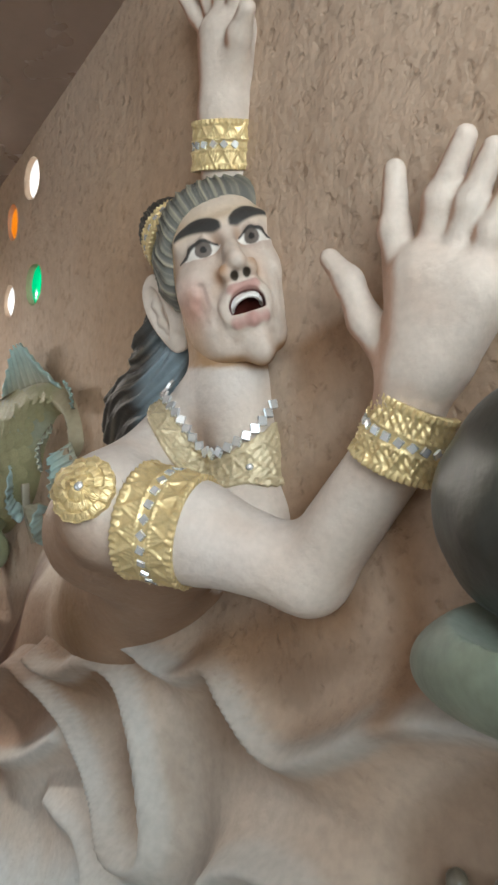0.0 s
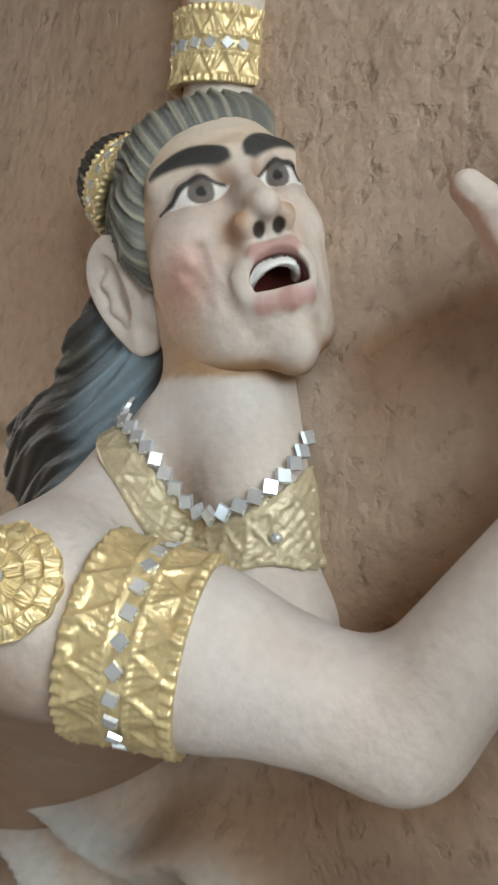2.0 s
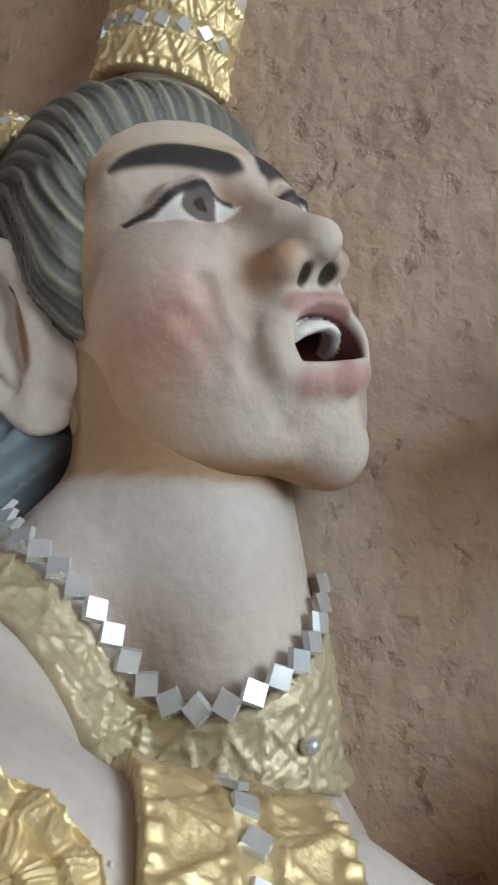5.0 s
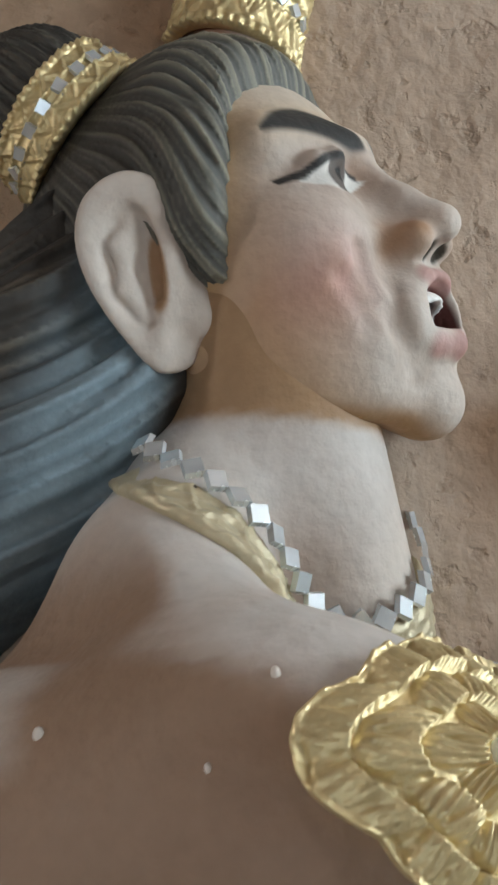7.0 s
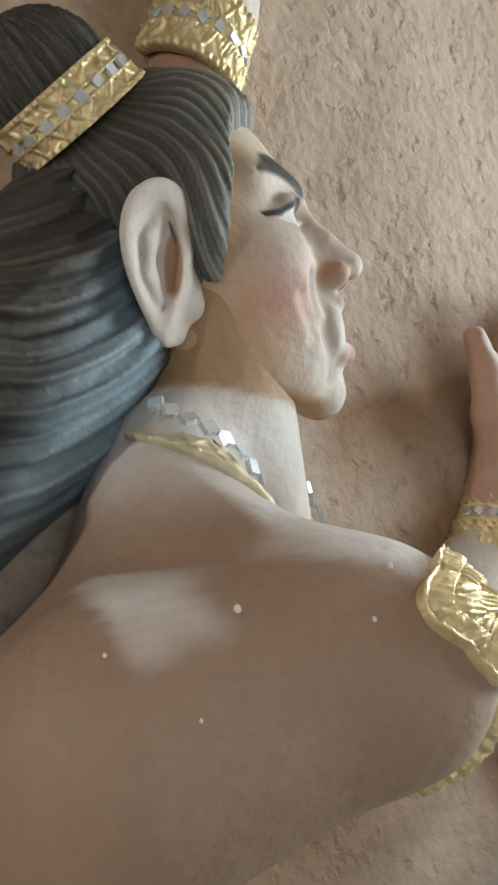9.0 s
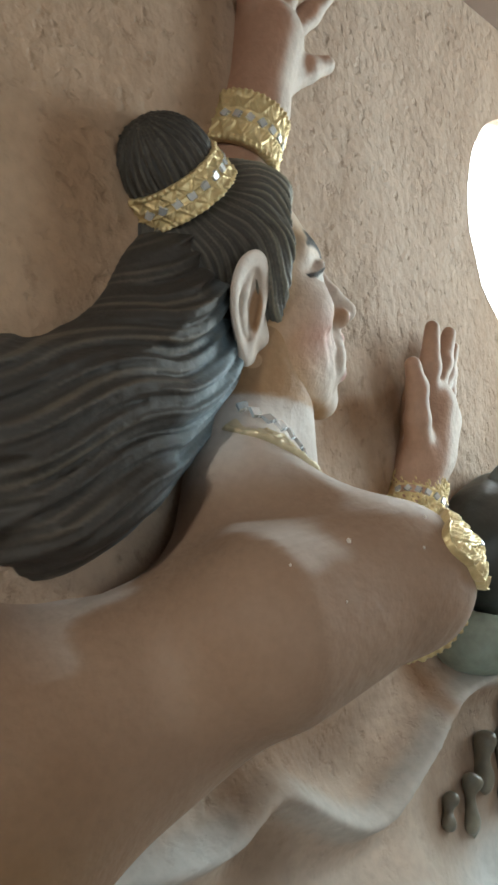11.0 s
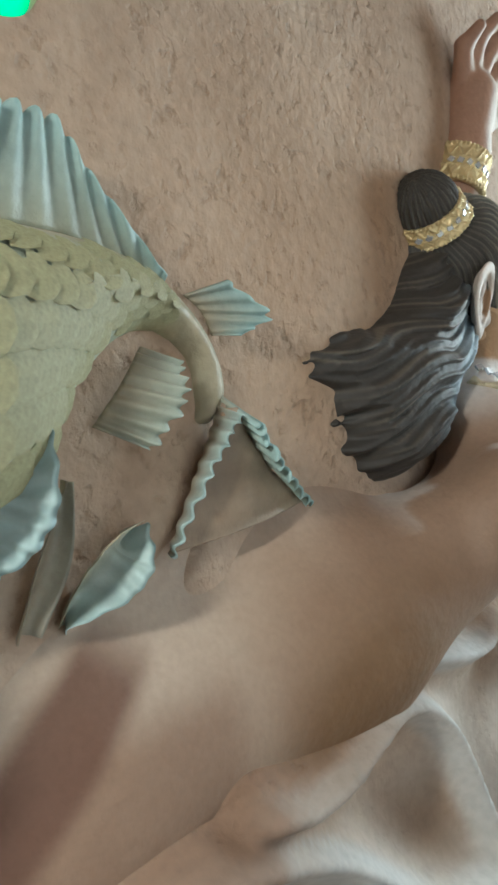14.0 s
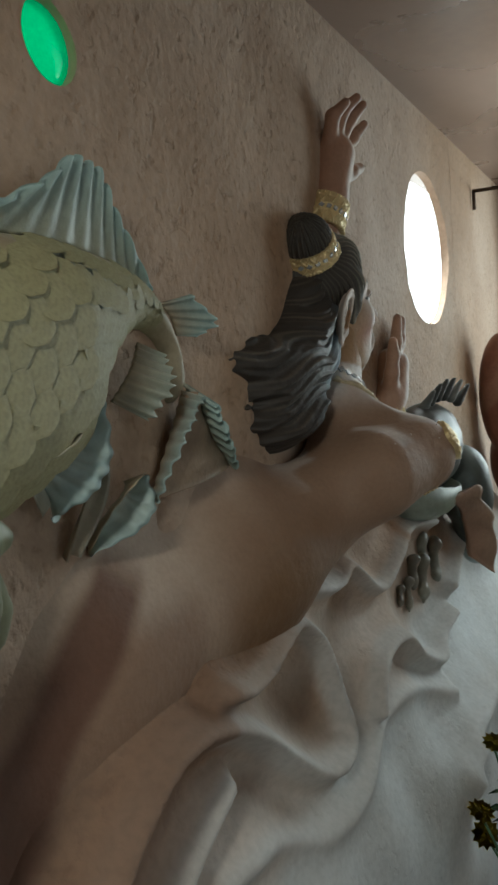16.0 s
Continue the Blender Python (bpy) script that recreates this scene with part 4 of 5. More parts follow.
v, q = shell_of(lambda p: face_sdf(head_local(p)), (-1.11, 0.47, 1.57), (-0.80, 0.74, 1.93), 0.0019)
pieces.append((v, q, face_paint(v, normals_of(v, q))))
v, q = shell_of(lambda p: ear_sdf(head_local(p)), (-1.11, 0.53, 1.66), (-0.99, 0.66, 1.84), 0.0017)
# brown shading coloured into the hollow of the ear
hl = np.stack(head_local(v.T), 1)
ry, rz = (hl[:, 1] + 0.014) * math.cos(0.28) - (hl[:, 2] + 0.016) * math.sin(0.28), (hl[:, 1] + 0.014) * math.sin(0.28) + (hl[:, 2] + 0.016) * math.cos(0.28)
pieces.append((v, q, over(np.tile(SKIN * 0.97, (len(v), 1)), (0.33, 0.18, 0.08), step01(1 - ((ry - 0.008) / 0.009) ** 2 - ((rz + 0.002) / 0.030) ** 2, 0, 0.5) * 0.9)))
v, q = shell_of(lambda p: hair_cap_sdf(head_local(p), p), (-1.20, 0.50, 1.70), (-0.82, 0.78, 2.01), 0.0021)
hl = np.array(head_local(v.T))
db = [v[:, k] - BUN[k] for k in range(3)]
# highlights on the strand crests put into the hair colour, stronger at the front
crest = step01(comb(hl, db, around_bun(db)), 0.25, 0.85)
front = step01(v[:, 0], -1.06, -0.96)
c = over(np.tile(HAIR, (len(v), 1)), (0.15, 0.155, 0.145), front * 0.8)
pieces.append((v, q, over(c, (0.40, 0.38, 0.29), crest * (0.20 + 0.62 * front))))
v, q = shell_of(hair_flow_sdf, (-1.48, 0.53, 1.45), (-0.98, 0.69, 1.88), 0.0032)
bend = hair_bend(v[:, 0], v[:, 2])
# strand highlights put into the colour as streaks; blue-grey at the nape
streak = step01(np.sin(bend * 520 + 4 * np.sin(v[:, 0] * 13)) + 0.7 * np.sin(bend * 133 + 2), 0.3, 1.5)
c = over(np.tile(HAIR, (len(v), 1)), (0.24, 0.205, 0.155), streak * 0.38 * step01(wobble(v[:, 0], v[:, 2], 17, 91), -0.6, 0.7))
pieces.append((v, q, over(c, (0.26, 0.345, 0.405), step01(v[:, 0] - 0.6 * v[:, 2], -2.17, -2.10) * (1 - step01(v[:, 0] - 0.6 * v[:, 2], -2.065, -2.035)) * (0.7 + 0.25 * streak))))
# drips of pale paint on the back and shoulder
for at, r in (((-1.118, 0.434, 1.495), 0.0042), ((-1.023, 0.397, 1.510), 0.0036), ((-1.05, 0.40, 1.47), 0.0026), ((-1.16, 0.42, 1.44), 0.002), ((-0.93, 0.44, 1.46), 0.002), ((-1.20, 0.44, 1.49), 0.0022)):
    at = np.array(at)
    for _ in range(10):
        f0 = trunk_sdf([np.array([k]) for k in at])[0]
        g0 = np.array([trunk_sdf([np.array([at[k] + 0.002 * (k == m)]) for k in range(3)])[0] - f0 for m in range(3)]) / 0.002
        at = at - g0 * f0
    v, q = shell_of(lambda p: egg(p, at, (r * 0.55, r * 0.55, r * 0.8)), tuple(at - 0.005), tuple(at + 0.005), 0.0008)
    pieces.append((v, q, np.tile(np.array([0.78, 0.72, 0.66]), (len(v), 1))))
v, q, c = joined(pieces)
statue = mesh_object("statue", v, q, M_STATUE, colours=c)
tagged(statue, "painted cement relief statue with long dark hair, mouth open", "statue")


# ---- gold ornaments on the statue ----
def frame_of(axis):
    a = np.array(axis, float) / np.linalg.norm(axis)
    u = np.cross(a, (0.0, -1.0, 0.05))
    u /= np.linalg.norm(u)
    return a, u, np.cross(a, u)


def tile_bm(size, thick):
    bm = box(size, size, thick)
    for v in bm.verts:
        if v.co.z > 0:
            v.co.x, v.co.y = v.co.x * 0.86, v.co.y * 0.86
    return bm


def set_tile(thing, me, at, normal, twist, label=""):
    ob = new("mirror_tile", me)
    ob.parent = thing
    q = Vector(normal).to_track_quat("Z", "Y").to_matrix().to_4x4()
    ob.matrix_local = Matrix.Translation(at) @ q @ Matrix.Rotation(twist, 4, "Z")
    return ob


def tile_mesh(size, thick=0.003):
    bm = tile_bm(size, thick)
    me = bpy.data.meshes.new("mirror_tile")
    bm.to_mesh(me)
    bm.free()
    me.materials.append(M_MIRROR)
    return me


def gold_band(name, label, centre, axis, r0, r1, width, teeth, tiles, tile, rows="zigzag", flare=0.0, squash=1.0):
    """A band of beaten gold paint round a limb: beaded rims, raised triangles, a strip of mirror tiles."""
    a, u, w = frame_of(axis)
    thing = empty(name, (0, 0, 0), label, "ornament", "gold ornaments of the statue")
    nu, nv = 288, 40
    th = np.linspace(0, 2 * np.pi, nu, endpoint=False)[:, None]
    s = np.linspace(-1, 1, nv)[None, :]
    rad = r0 + (r1 - r0) * (s + 1) / 2 + flare * s ** 2 + 0 * th
    bead = (np.abs(s) > 0.84) * (0.0028 + 0.0016 * np.sin(th * teeth * 3))
    k = (np.abs(s) - 0.22) / 0.58
    tri = np.abs(((th * teeth / (2 * np.pi)) % 1) - 0.5) * 2
    zig = (k > 0) * (k < 1) * 0.0034 * np.clip(1 - np.abs(tri - k) * 4.5, 0, 1)
    fill = (k > 0) * (k < 1) * 0.0022 * np.clip((tri - k) * 6, 0, 1) * (0.6 + 0.4 * np.sin(th * teeth * 5 + k * 9))
    if rows == "basket":
        zig = (k > 0) * (k < 1) * 0.0030 * np.sin(th * teeth * 2.0 + s * 26) * np.sin(k * 9.4) ** 2
    ribs = 0.0020 * ((np.abs(np.abs(s) - 0.22) < 0.05) + (np.abs(np.abs(s) - 0.80) < 0.03))
    rad = rad + bead + zig + fill + ribs + 0.0008 * np.sin(th * 17 + 5 * s)
    c = np.array(centre)
    ring = c + a * (s[..., None] * width / 2) + (np.cos(th)[..., None] * u * squash + np.sin(th)[..., None] * w) * rad[..., None]
    inner = c + a * (s[..., None] * width / 2) + (np.cos(th)[..., None] * u * squash + np.sin(th)[..., None] * w) * (np.minimum(r0, r1) - 0.006 + 0 * rad[..., None])
    verts = np.concatenate([ring.reshape(-1, 3), inner.reshape(-1, 3)])
    i = np.arange(nu * nv).reshape(nu, nv)
    j = np.roll(i, -1, 0)
    q = np.stack([i[:, :-1], j[:, :-1], j[:, 1:], i[:, 1:]], -1).reshape(-1, 4)
    n0 = nu * nv
    ends = np.concatenate([np.stack([i[:, 0], i[:, 0] + n0, j[:, 0] + n0, j[:, 0]], -1), np.stack([i[:, -1], j[:, -1], j[:, -1] + n0, i[:, -1] + n0], -1)])
    band = mesh_object("band", verts, np.concatenate([q, q[:, ::-1] + n0, ends]), M_GOLD, thing)
    me = tile_mesh(tile)
    for n in range(tiles):
        t = 2 * np.pi * n / tiles
        d = np.cos(t) * u * squash + np.sin(t) * w
        if (c + d * r0)[1] > 0.665:
            continue
        set_tile(band, me, c + d * ((r0 + r1) / 2 + 0.0018), d + 0.12 * np.array((np.sin(n * 2.1), np.cos(n * 3.7), np.sin(n * 5.3))), math.pi / 4 + 0.2 * math.sin(n * 1.7))
    return thing


ARM = np.array((0.10, 0.072, -0.040)) / np.linalg.norm((0.10, 0.072, -0.040))
gold_band("gold_armlet", "broad gold armlet with zigzag relief and a row of mirror tiles", np.array((-0.932, 0.505, 1.399)), ARM, 0.0800, 0.0750, 0.088, 16, 24, 0.0115)
gold_band("gold_bracelet", "gold bracelet with woven relief and dark mirror tiles", (-0.613, 0.650, 1.468), (0.60, 0.077, 0.80), 0.053, 0.048, 0.082, 14, 20, 0.0105, rows="basket")
gold_band("gold_bracelet", "gold bracelet on the raised wrist with zigzag relief", (-0.936, 0.668, 1.994), (0.38, -0.15, 0.91), 0.0545, 0.0515, 0.074, 14, 20, 0.0105)
gold_band("gold_hair_band", "gold hair band round the bun with mirror tiles", BUN + 0.004 * BUN_AXIS, BUN_AXIS, 0.068, 0.060, 0.040, 18, 22, 0.0105)

# collar on the chest, with the string of mirrors along its upper edge
NECK = [(-1.065, 0.605, 1.635), (-1.045, 0.585, 1.606), (-1.005, 0.592, 1.545), (-0.953, 0.612, 1.503), (-0.925, 0.634, 1.511), (-0.904, 0.656, 1.546), (-0.898, 0.672, 1.575)]


def pushed(pts, offset):
    p = np.array(pts, float)
    for _ in range(8):
        f = trunk_sdf([p[:, 0], p[:, 1], p[:, 2]]) - offset
        g = np.stack([(trunk_sdf([p[:, k] + 0.002 * (m == k) for k in range(3)]) - trunk_sdf([p[:, k] - 0.002 * (m == k) for k in range(3)])) / 0.004 for m in range(3)], 1)
        p = p - g * f[:, None]
    return p, g


# leafy shoulder plate: overlapping leaves round a gem, drawn out to a point over the back
ros = empty("gold_rosette", (0, 0, 0), "gold leaf rosette with a glass gem wrapped over the shoulder", "ornament", "gold ornaments of the statue")
ROS = np.array((-0.956, 0.394, 1.456))
a, u, w = frame_of((0.36, -0.82, 0.44))
nr, nt = 84, 240
rr, tt = np.meshgrid(np.linspace(0, 1, nr), np.linspace(0, 2 * np.pi, nt, endpoint=False), indexing="ij")
point = np.array((-0.080, -0.028, 0.030))
at_point = math.atan2(point @ w, point @ u)
off = np.abs((tt - at_point + np.pi) % (2 * np.pi) - np.pi)
reach = 0.050 + 0.024 * np.exp(-(off / 0.36) ** 2) + 0.0025 * np.abs(np.sin(tt * 6)) * (rr > 0.9)
flat = ROS + (u * np.cos(tt)[..., None] + w * np.sin(tt)[..., None]) * (reach * rr)[..., None]
on, out_n = pushed(flat.reshape(-1, 3), 0.003)
rise = 0.004 * (1 - rr ** 4)
for lo_r, hi_r, leaves, turn in ((0.14, 0.42, 6, 0.2), (0.42, 0.72, 8, 0.0), (0.72, 1.02, 11, 0.3)):
    dv = ((tt + turn) * leaves / (2 * np.pi)) % 1 - 0.5
    along = (rr - lo_r) / (hi_r - lo_r) + 0.42 * (2 * dv) ** 2
    leaf_h = 0.0080 * np.clip(1 - along, 0, 1) ** 0.35 * (along < 1) * (1 - 0.75 * (2 * dv) ** 6) - 0.0020 * np.exp(-(dv / 0.05) ** 2) * (along < 0.95) + 0.0008 * np.sin(np.abs(dv) * 40 + along * 9)
    rise = np.where(rr >= lo_r, np.maximum(rise, 0.0025 + leaf_h), rise)
rise = rise + 0.006 * np.exp(-(rr / 0.16) ** 2) + 0.003 * np.exp(-((rr - 0.99) / 0.03) ** 2)
pos = on + out_n * rise.reshape(-1, 1)
low_rim = (on - out_n * 0.008).reshape(nr, nt, 3)[-1]
i = np.arange(nr * nt).reshape(nr, nt)
j = np.roll(i, -1, 1)
o = nr * nt
side = np.stack([i[-1], o + np.arange(nt), o + np.roll(np.arange(nt), -1), j[-1]], -1)
disc = mesh_object("leaf_disc", np.concatenate([pos, low_rim]), np.concatenate([np.stack([i[:-1], i[1:], j[1:], j[:-1]], -1).reshape(-1, 4), side]), M_GOLD, ros)
gem = part("gem", lens(0.007, 0.007, 0.005, seg=12, rings=8), M_MIRROR, disc, "clear glass gem")
gem.matrix_local = Matrix.Translation(pos[0]) @ Vector(a).to_track_quat("Z", "Y").to_matrix().to_4x4()

neck_line, _ = pushed(curve_through(NECK, 60), 0.004)


def collar_sdf(p):
    x, y, z = (c.ravel() for c in p)
    f = trunk_sdf([x, y, z])
    near = np.abs(f) < 0.03
    out = np.where(near, 0.02, np.abs(f))
    q = np.stack([x[near], y[near], z[near]], 1)
    best, t_at, below = np.full(len(q), 9.0), np.zeros(len(q)), np.zeros(len(q))
    for k, (a0, b0) in enumerate(zip(neck_line, neck_line[1:])):
        e = b0 - a0
        t = np.clip(((q - a0) @ e) / (e @ e), 0, 1)
        dv = q - a0 - t[:, None] * e
        d = np.linalg.norm(dv, axis=1)
        m = d < best
        best[m], t_at[m] = d[m], (k + t[m]) / 59
        below[m] = (dv @ np.array((0.35, -0.45, -0.82)))[m]
    width = 0.034 + 0.018 * step01(t_at, 0.12, 0.40) + 0.052 * np.exp(-((t_at - 0.76) / 0.10) ** 2)
    part_u = best / width
    tooth = np.abs((t_at * 17) % 1 - 0.5) * 2
    pattern = 0.0022 * np.clip(1 - np.abs(tooth - (part_u - 0.25) / 0.55) * 4, 0, 1) * (part_u > 0.25) * (part_u < 0.8)
    pattern = pattern + 0.0022 * (np.abs(part_u - 0.9) < 0.07) * (0.8 + 0.4 * np.sin(t_at * 240)) + 0.0016 * (np.abs(part_u - 0.2) < 0.06) + 0.0006 * np.sin(best * 700 + t_at * 60)
    g = f[near] - 0.005 - pattern
    g = np.maximum(g, -(f[near] + 0.008))
    g = np.maximum(g, (best - width) * 0.8)
    g = np.maximum(g, 0.004 - below)
    out[near] = g
    return out.reshape(p[0].shape)


collar = empty("gold_collar", (0, 0, 0), "pointed gold collar with chased relief round the neck", "ornament", "gold ornaments of the statue")
v, q = shell_of(collar_sdf, (-1.12, 0.50, 1.38), (-0.82, 0.70, 1.67), 0.0022)
plate = mesh_object("collar_plate", v, q, M_GOLD_DULL, collar)
gem_at, gem_n = pushed([(-0.879, 0.612, 1.474)], 0.009)
gem = part("gem", lens(0.006, 0.006, 0.005, seg=12, rings=8), M_MIRROR, plate, "clear glass gem")
gem.location = gem_at[0]

necklace = empty("mirror_necklace", (0, 0, 0), "string of square mirror tiles round the neck", "necklace")
me = tile_mesh(0.0140, 0.004)
line, grads = pushed(curve_through(NECK, 400), 0.010)
run = np.concatenate([[0], np.cumsum(np.linalg.norm(np.diff(line, axis=0), axis=1))])
for n, s in enumerate(np.arange(0.004, run[-1], 0.0165)):
    k = int(np.searchsorted(run, s))
    nrm = grads[k] + 0.12 * np.array((math.sin(n * 1.9), math.cos(n * 2.7), math.sin(n * 4.1)))
    nrm = Vector(nrm).normalized()
    tng = Vector(line[min(k + 2, 399)] - line[max(k - 2, 0)])
    tng = (tng - nrm * tng.dot(nrm)).normalized()
    ob = new("mirror_tile", me)
    ob.parent = necklace
    ob.matrix_local = Matrix.Translation(line[k]) @ Matrix((tng, nrm.cross(tng), nrm)).transposed().to_4x4() @ Matrix.Rotation(math.pi / 4, 4, "Z")


# ---- fish ----
OLIVE, TEAL, SAND = np.array([0.35, 0.34, 0.19]), np.array([0.30, 0.50, 0.48]), np.array([0.44, 0.33, 0.24])
FISH_POLY = rounded([(-1.650, 1.605), (-1.617, 1.64), (-1.625, 1.70), (-1.67, 1.76), (-1.75, 1.81), (-1.88, 1.835), (-2.05, 1.835), (-2.25, 1.79), (-2.38, 1.68), (-2.37, 1.54), (-2.22, 1.475),
                     (-2.08, 1.505), (-1.97, 1.54), (-1.895, 1.59), (-1.845, 1.66), (-1.78, 1.712), (-1.72, 1.722), (-1.675, 1.69), (-1.668, 1.64), (-1.672, 1.612)], 160)


def fish_front(x, z):
    d = outline(x, z, FISH_POLY)
    k = np.clip((-1.62 - x) / 0.35, 0, 1)
    w = 0.03 + 0.09 * k
    h = 0.03 + 0.085 * k
    return d, WALL_Y + 0.012 - h * np.sqrt(np.clip(1 - (1 - np.clip(-d / w, 0, 1)) ** 2, 0, 1))


def fish_sdf(p):
    d, front = fish_front(p[0][:, :1, :], p[2][:, :1, :])
    return (np.where(d < 0, front, WALL_Y + 0.03) - p[1]) * 0.6


fish = empty("fish_relief", (0, 0, 0), "olive green scaly fish with blue-green fins modelled on the wall", "fish")
v, q = shell_of(fish_sdf, (-2.42, 0.54, 1.44), (-1.58, 0.69, 1.86), 0.005)
c = np.tile(OLIVE, (len(v), 1))
c = over(c, SAND, step01(v[:, 2], 1.79, 1.83) * 0.8)
c = over(c, (0.36, 0.42, 0.36), step01(wobble(v[:, 0], v[:, 2], 12, 31), 0.1, 0.9) * 0.6)
c = over(c, (0.42, 0.36, 0.25), step01(v[:, 0], -1.74, -1.68) * 0.85)
mesh_object("body", v, q, M_FISH, fish, colours=c)


def scale_mesh():
    # one fish scale: a domed tongue, root at the origin, tip along +x
    n = 7
    vs, fs = [(-0.5, 0, 0.05)], []
    rows = []
    for r in (0.55, 1.0):
        row = []
        for k in range(n):
            t = -1.9 + 3.8 * k / (n - 1)
            row.append(len(vs))
            vs.append((0.55 * r * math.cos(t) * (1.15 if math.cos(t) > 0 else 0.6) - 0.02, 0.56 * r * math.sin(t), 0.20 - 0.03 * r if r < 1 else 0.13))
        rows.append(row)
    row = []
    for k in rows[1]:
        row.append(len(vs))
        vs.append((vs[k][0] * 1.03, vs[k][1] * 1.03, -0.05))
    rows.append(row)
    for k in range(n - 1):
        fs.append((0, rows[0][k], rows[0][k + 1]))
        for a0, b0 in zip(rows, rows[1:]):
            fs.append((a0[k], b0[k], b0[k + 1], a0[k + 1]))
    me = bpy.data.meshes.new("scale")
    me.from_pydata(vs, [], fs)
    me.polygons.foreach_set("use_smooth", np.ones(len(me.polygons), bool))
    me.materials.append(M_SCALE)
    me.update()
    return me


SCALE = scale_mesh()
rng = random.Random(3)
count = 0
row = 0
xx = -1.715
while xx > -2.34:
    size = 0.016 + 0.034 * min(1, (-1.70 - xx) / 0.30)
    zz = 1.46 + (row % 2) * size * 0.5
    while zz < 1.84:
        x1 = np.array([[xx + rng.uniform(-0.04, 0.04) * size - 0.10 * (1.72 - zz)]])
        z1 = np.array([[zz + rng.uniform(-0.04, 0.04) * size]])
        d, y1 = fish_front(x1, z1)
        if d[0, 0] < -0.016 and count < 300:
            e = 0.004
            gx1 = (fish_front(x1 + e, z1)[1] - fish_front(x1 - e, z1)[1])[0, 0] / (2 * e)
            gz1 = (fish_front(x1, z1 + e)[1] - fish_front(x1, z1 - e)[1])[0, 0] / (2 * e)
            nrm = Vector((gx1, -1, gz1)).normalized()
            tang = Vector((0.92, 0, -0.38 + rng.uniform(-0.15, 0.15)))
            tang = (tang - nrm * tang.dot(nrm)).normalized()
            side_v = nrm.cross(tang)
            m = Matrix((tang, side_v, nrm)).transposed().to_4x4()
            ob = new("scale", SCALE)
            ob.parent = fish
            ob.matrix_local = Matrix.Translation((x1[0, 0], y1[0, 0] - 0.0006, z1[0, 0])) @ m @ Matrix.Rotation(radians(-4), 4, "Y") @ Matrix.Diagonal((size * 1.22, size * 1.20, size * 0.12, 1))
            count += 1
        zz += size * 0.98
    xx -= size * 0.72
    row += 1


def fin(parent, name, base, tip, rays, amp, base_col, tip_col, thick=0.004, nu=90, nv=14, bow=0.0, ragged=0.05, label=""):
    """A rippled fin stretched between its root line and its ragged outer edge."""
    b, t = curve_through(base, nu), curve_through(tip, nu)
    u = np.linspace(0, 1, nu)
    t = t + (t - b) * (ragged * np.sin(u * rays * 6.283 + 1)[:, None] + ragged * 0.6 * np.sin(u * 23)[:, None])
    s = np.linspace(0, 1, nv)
    grid = b[:, None] * (1 - s[None, :, None]) + t[:, None] * s[None, :, None]
    ru, rv = np.gradient(grid, axis=0), np.gradient(grid, axis=1)
    nrm = np.cross(ru, rv)
    nrm /= np.linalg.norm(nrm, axis=2, keepdims=True) + 1e-9
    wave = amp * np.sin(u * rays * 6.283)[:, None] * (0.35 + 0.65 * s[None, :]) + bow * np.sin(s * 3.14)[None, :]
    top = grid + nrm * (wave + thick / 2)[..., None]
    bot = grid + nrm * (wave - thick / 2)[..., None]
    i = np.arange(nu * nv).reshape(nu, nv)
    o = nu * nv
    f = np.stack([i[:-1, :-1], i[1:, :-1], i[1:, 1:], i[:-1, 1:]], -1).reshape(-1, 4)
    loop = np.concatenate([i[:, 0], i[-1, 1:], i[::-1, -1][1:], i[0, ::-1][1:-1]])
    nxt = np.roll(loop, -1)
    edge_q = np.stack([nxt, loop, loop + o, nxt + o], -1)
    col = np.array(base_col)[None, None] * (1 - s[None, :, None]) + np.array(tip_col)[None, None] * s[None, :, None] + 0 * grid
    col = col * (0.93 + 0.07 * np.sin(u * rays * 6.283))[:, None, None]
    return mesh_object(name, np.concatenate([top.reshape(-1, 3), bot.reshape(-1, 3)]), np.concatenate([f, f[:, ::-1] + o, edge_q]), M_FIN, parent, label, colours=np.concatenate([col.reshape(-1, 3)] * 2))


PALE_TEAL = (0.42, 0.60, 0.58)
fin(fish, "dorsal_fin", [(-2.12, 0.655, 1.83), (-1.95, 0.65, 1.832), (-1.80, 0.66, 1.815), (-1.70, 0.668, 1.775)], [(-2.06, 0.635, 1.845), (-1.96, 0.62, 1.895), (-1.90, 0.62, 1.932), (-1.845, 0.625, 1.922), (-1.79, 0.635, 1.868), (-1.70, 0.655, 1.785)], 12, 0.004, (0.36, 0.36, 0.26), PALE_TEAL, label="ribbed blue-green dorsal fin")
fin(fish, "adipose_fin", [(-1.668, 0.668, 1.765), (-1.645, 0.665, 1.745), (-1.632, 0.665, 1.715)], [(-1.62, 0.64, 1.778), (-1.56, 0.63, 1.735), (-1.60, 0.645, 1.712)], 5, 0.003, (0.36, 0.30, 0.2), PALE_TEAL, nu=50)
fin(fish, "anal_fin", [(-1.755, 0.655, 1.705), (-1.80, 0.64, 1.665), (-1.835, 0.65, 1.625)], [(-1.712, 0.64, 1.683), (-1.738, 0.61, 1.64), (-1.780, 0.63, 1.592)], 8, 0.004, (0.36, 0.30, 0.20), (0.44, 0.50, 0.42), nu=70, label="small ribbed fin under the tail")
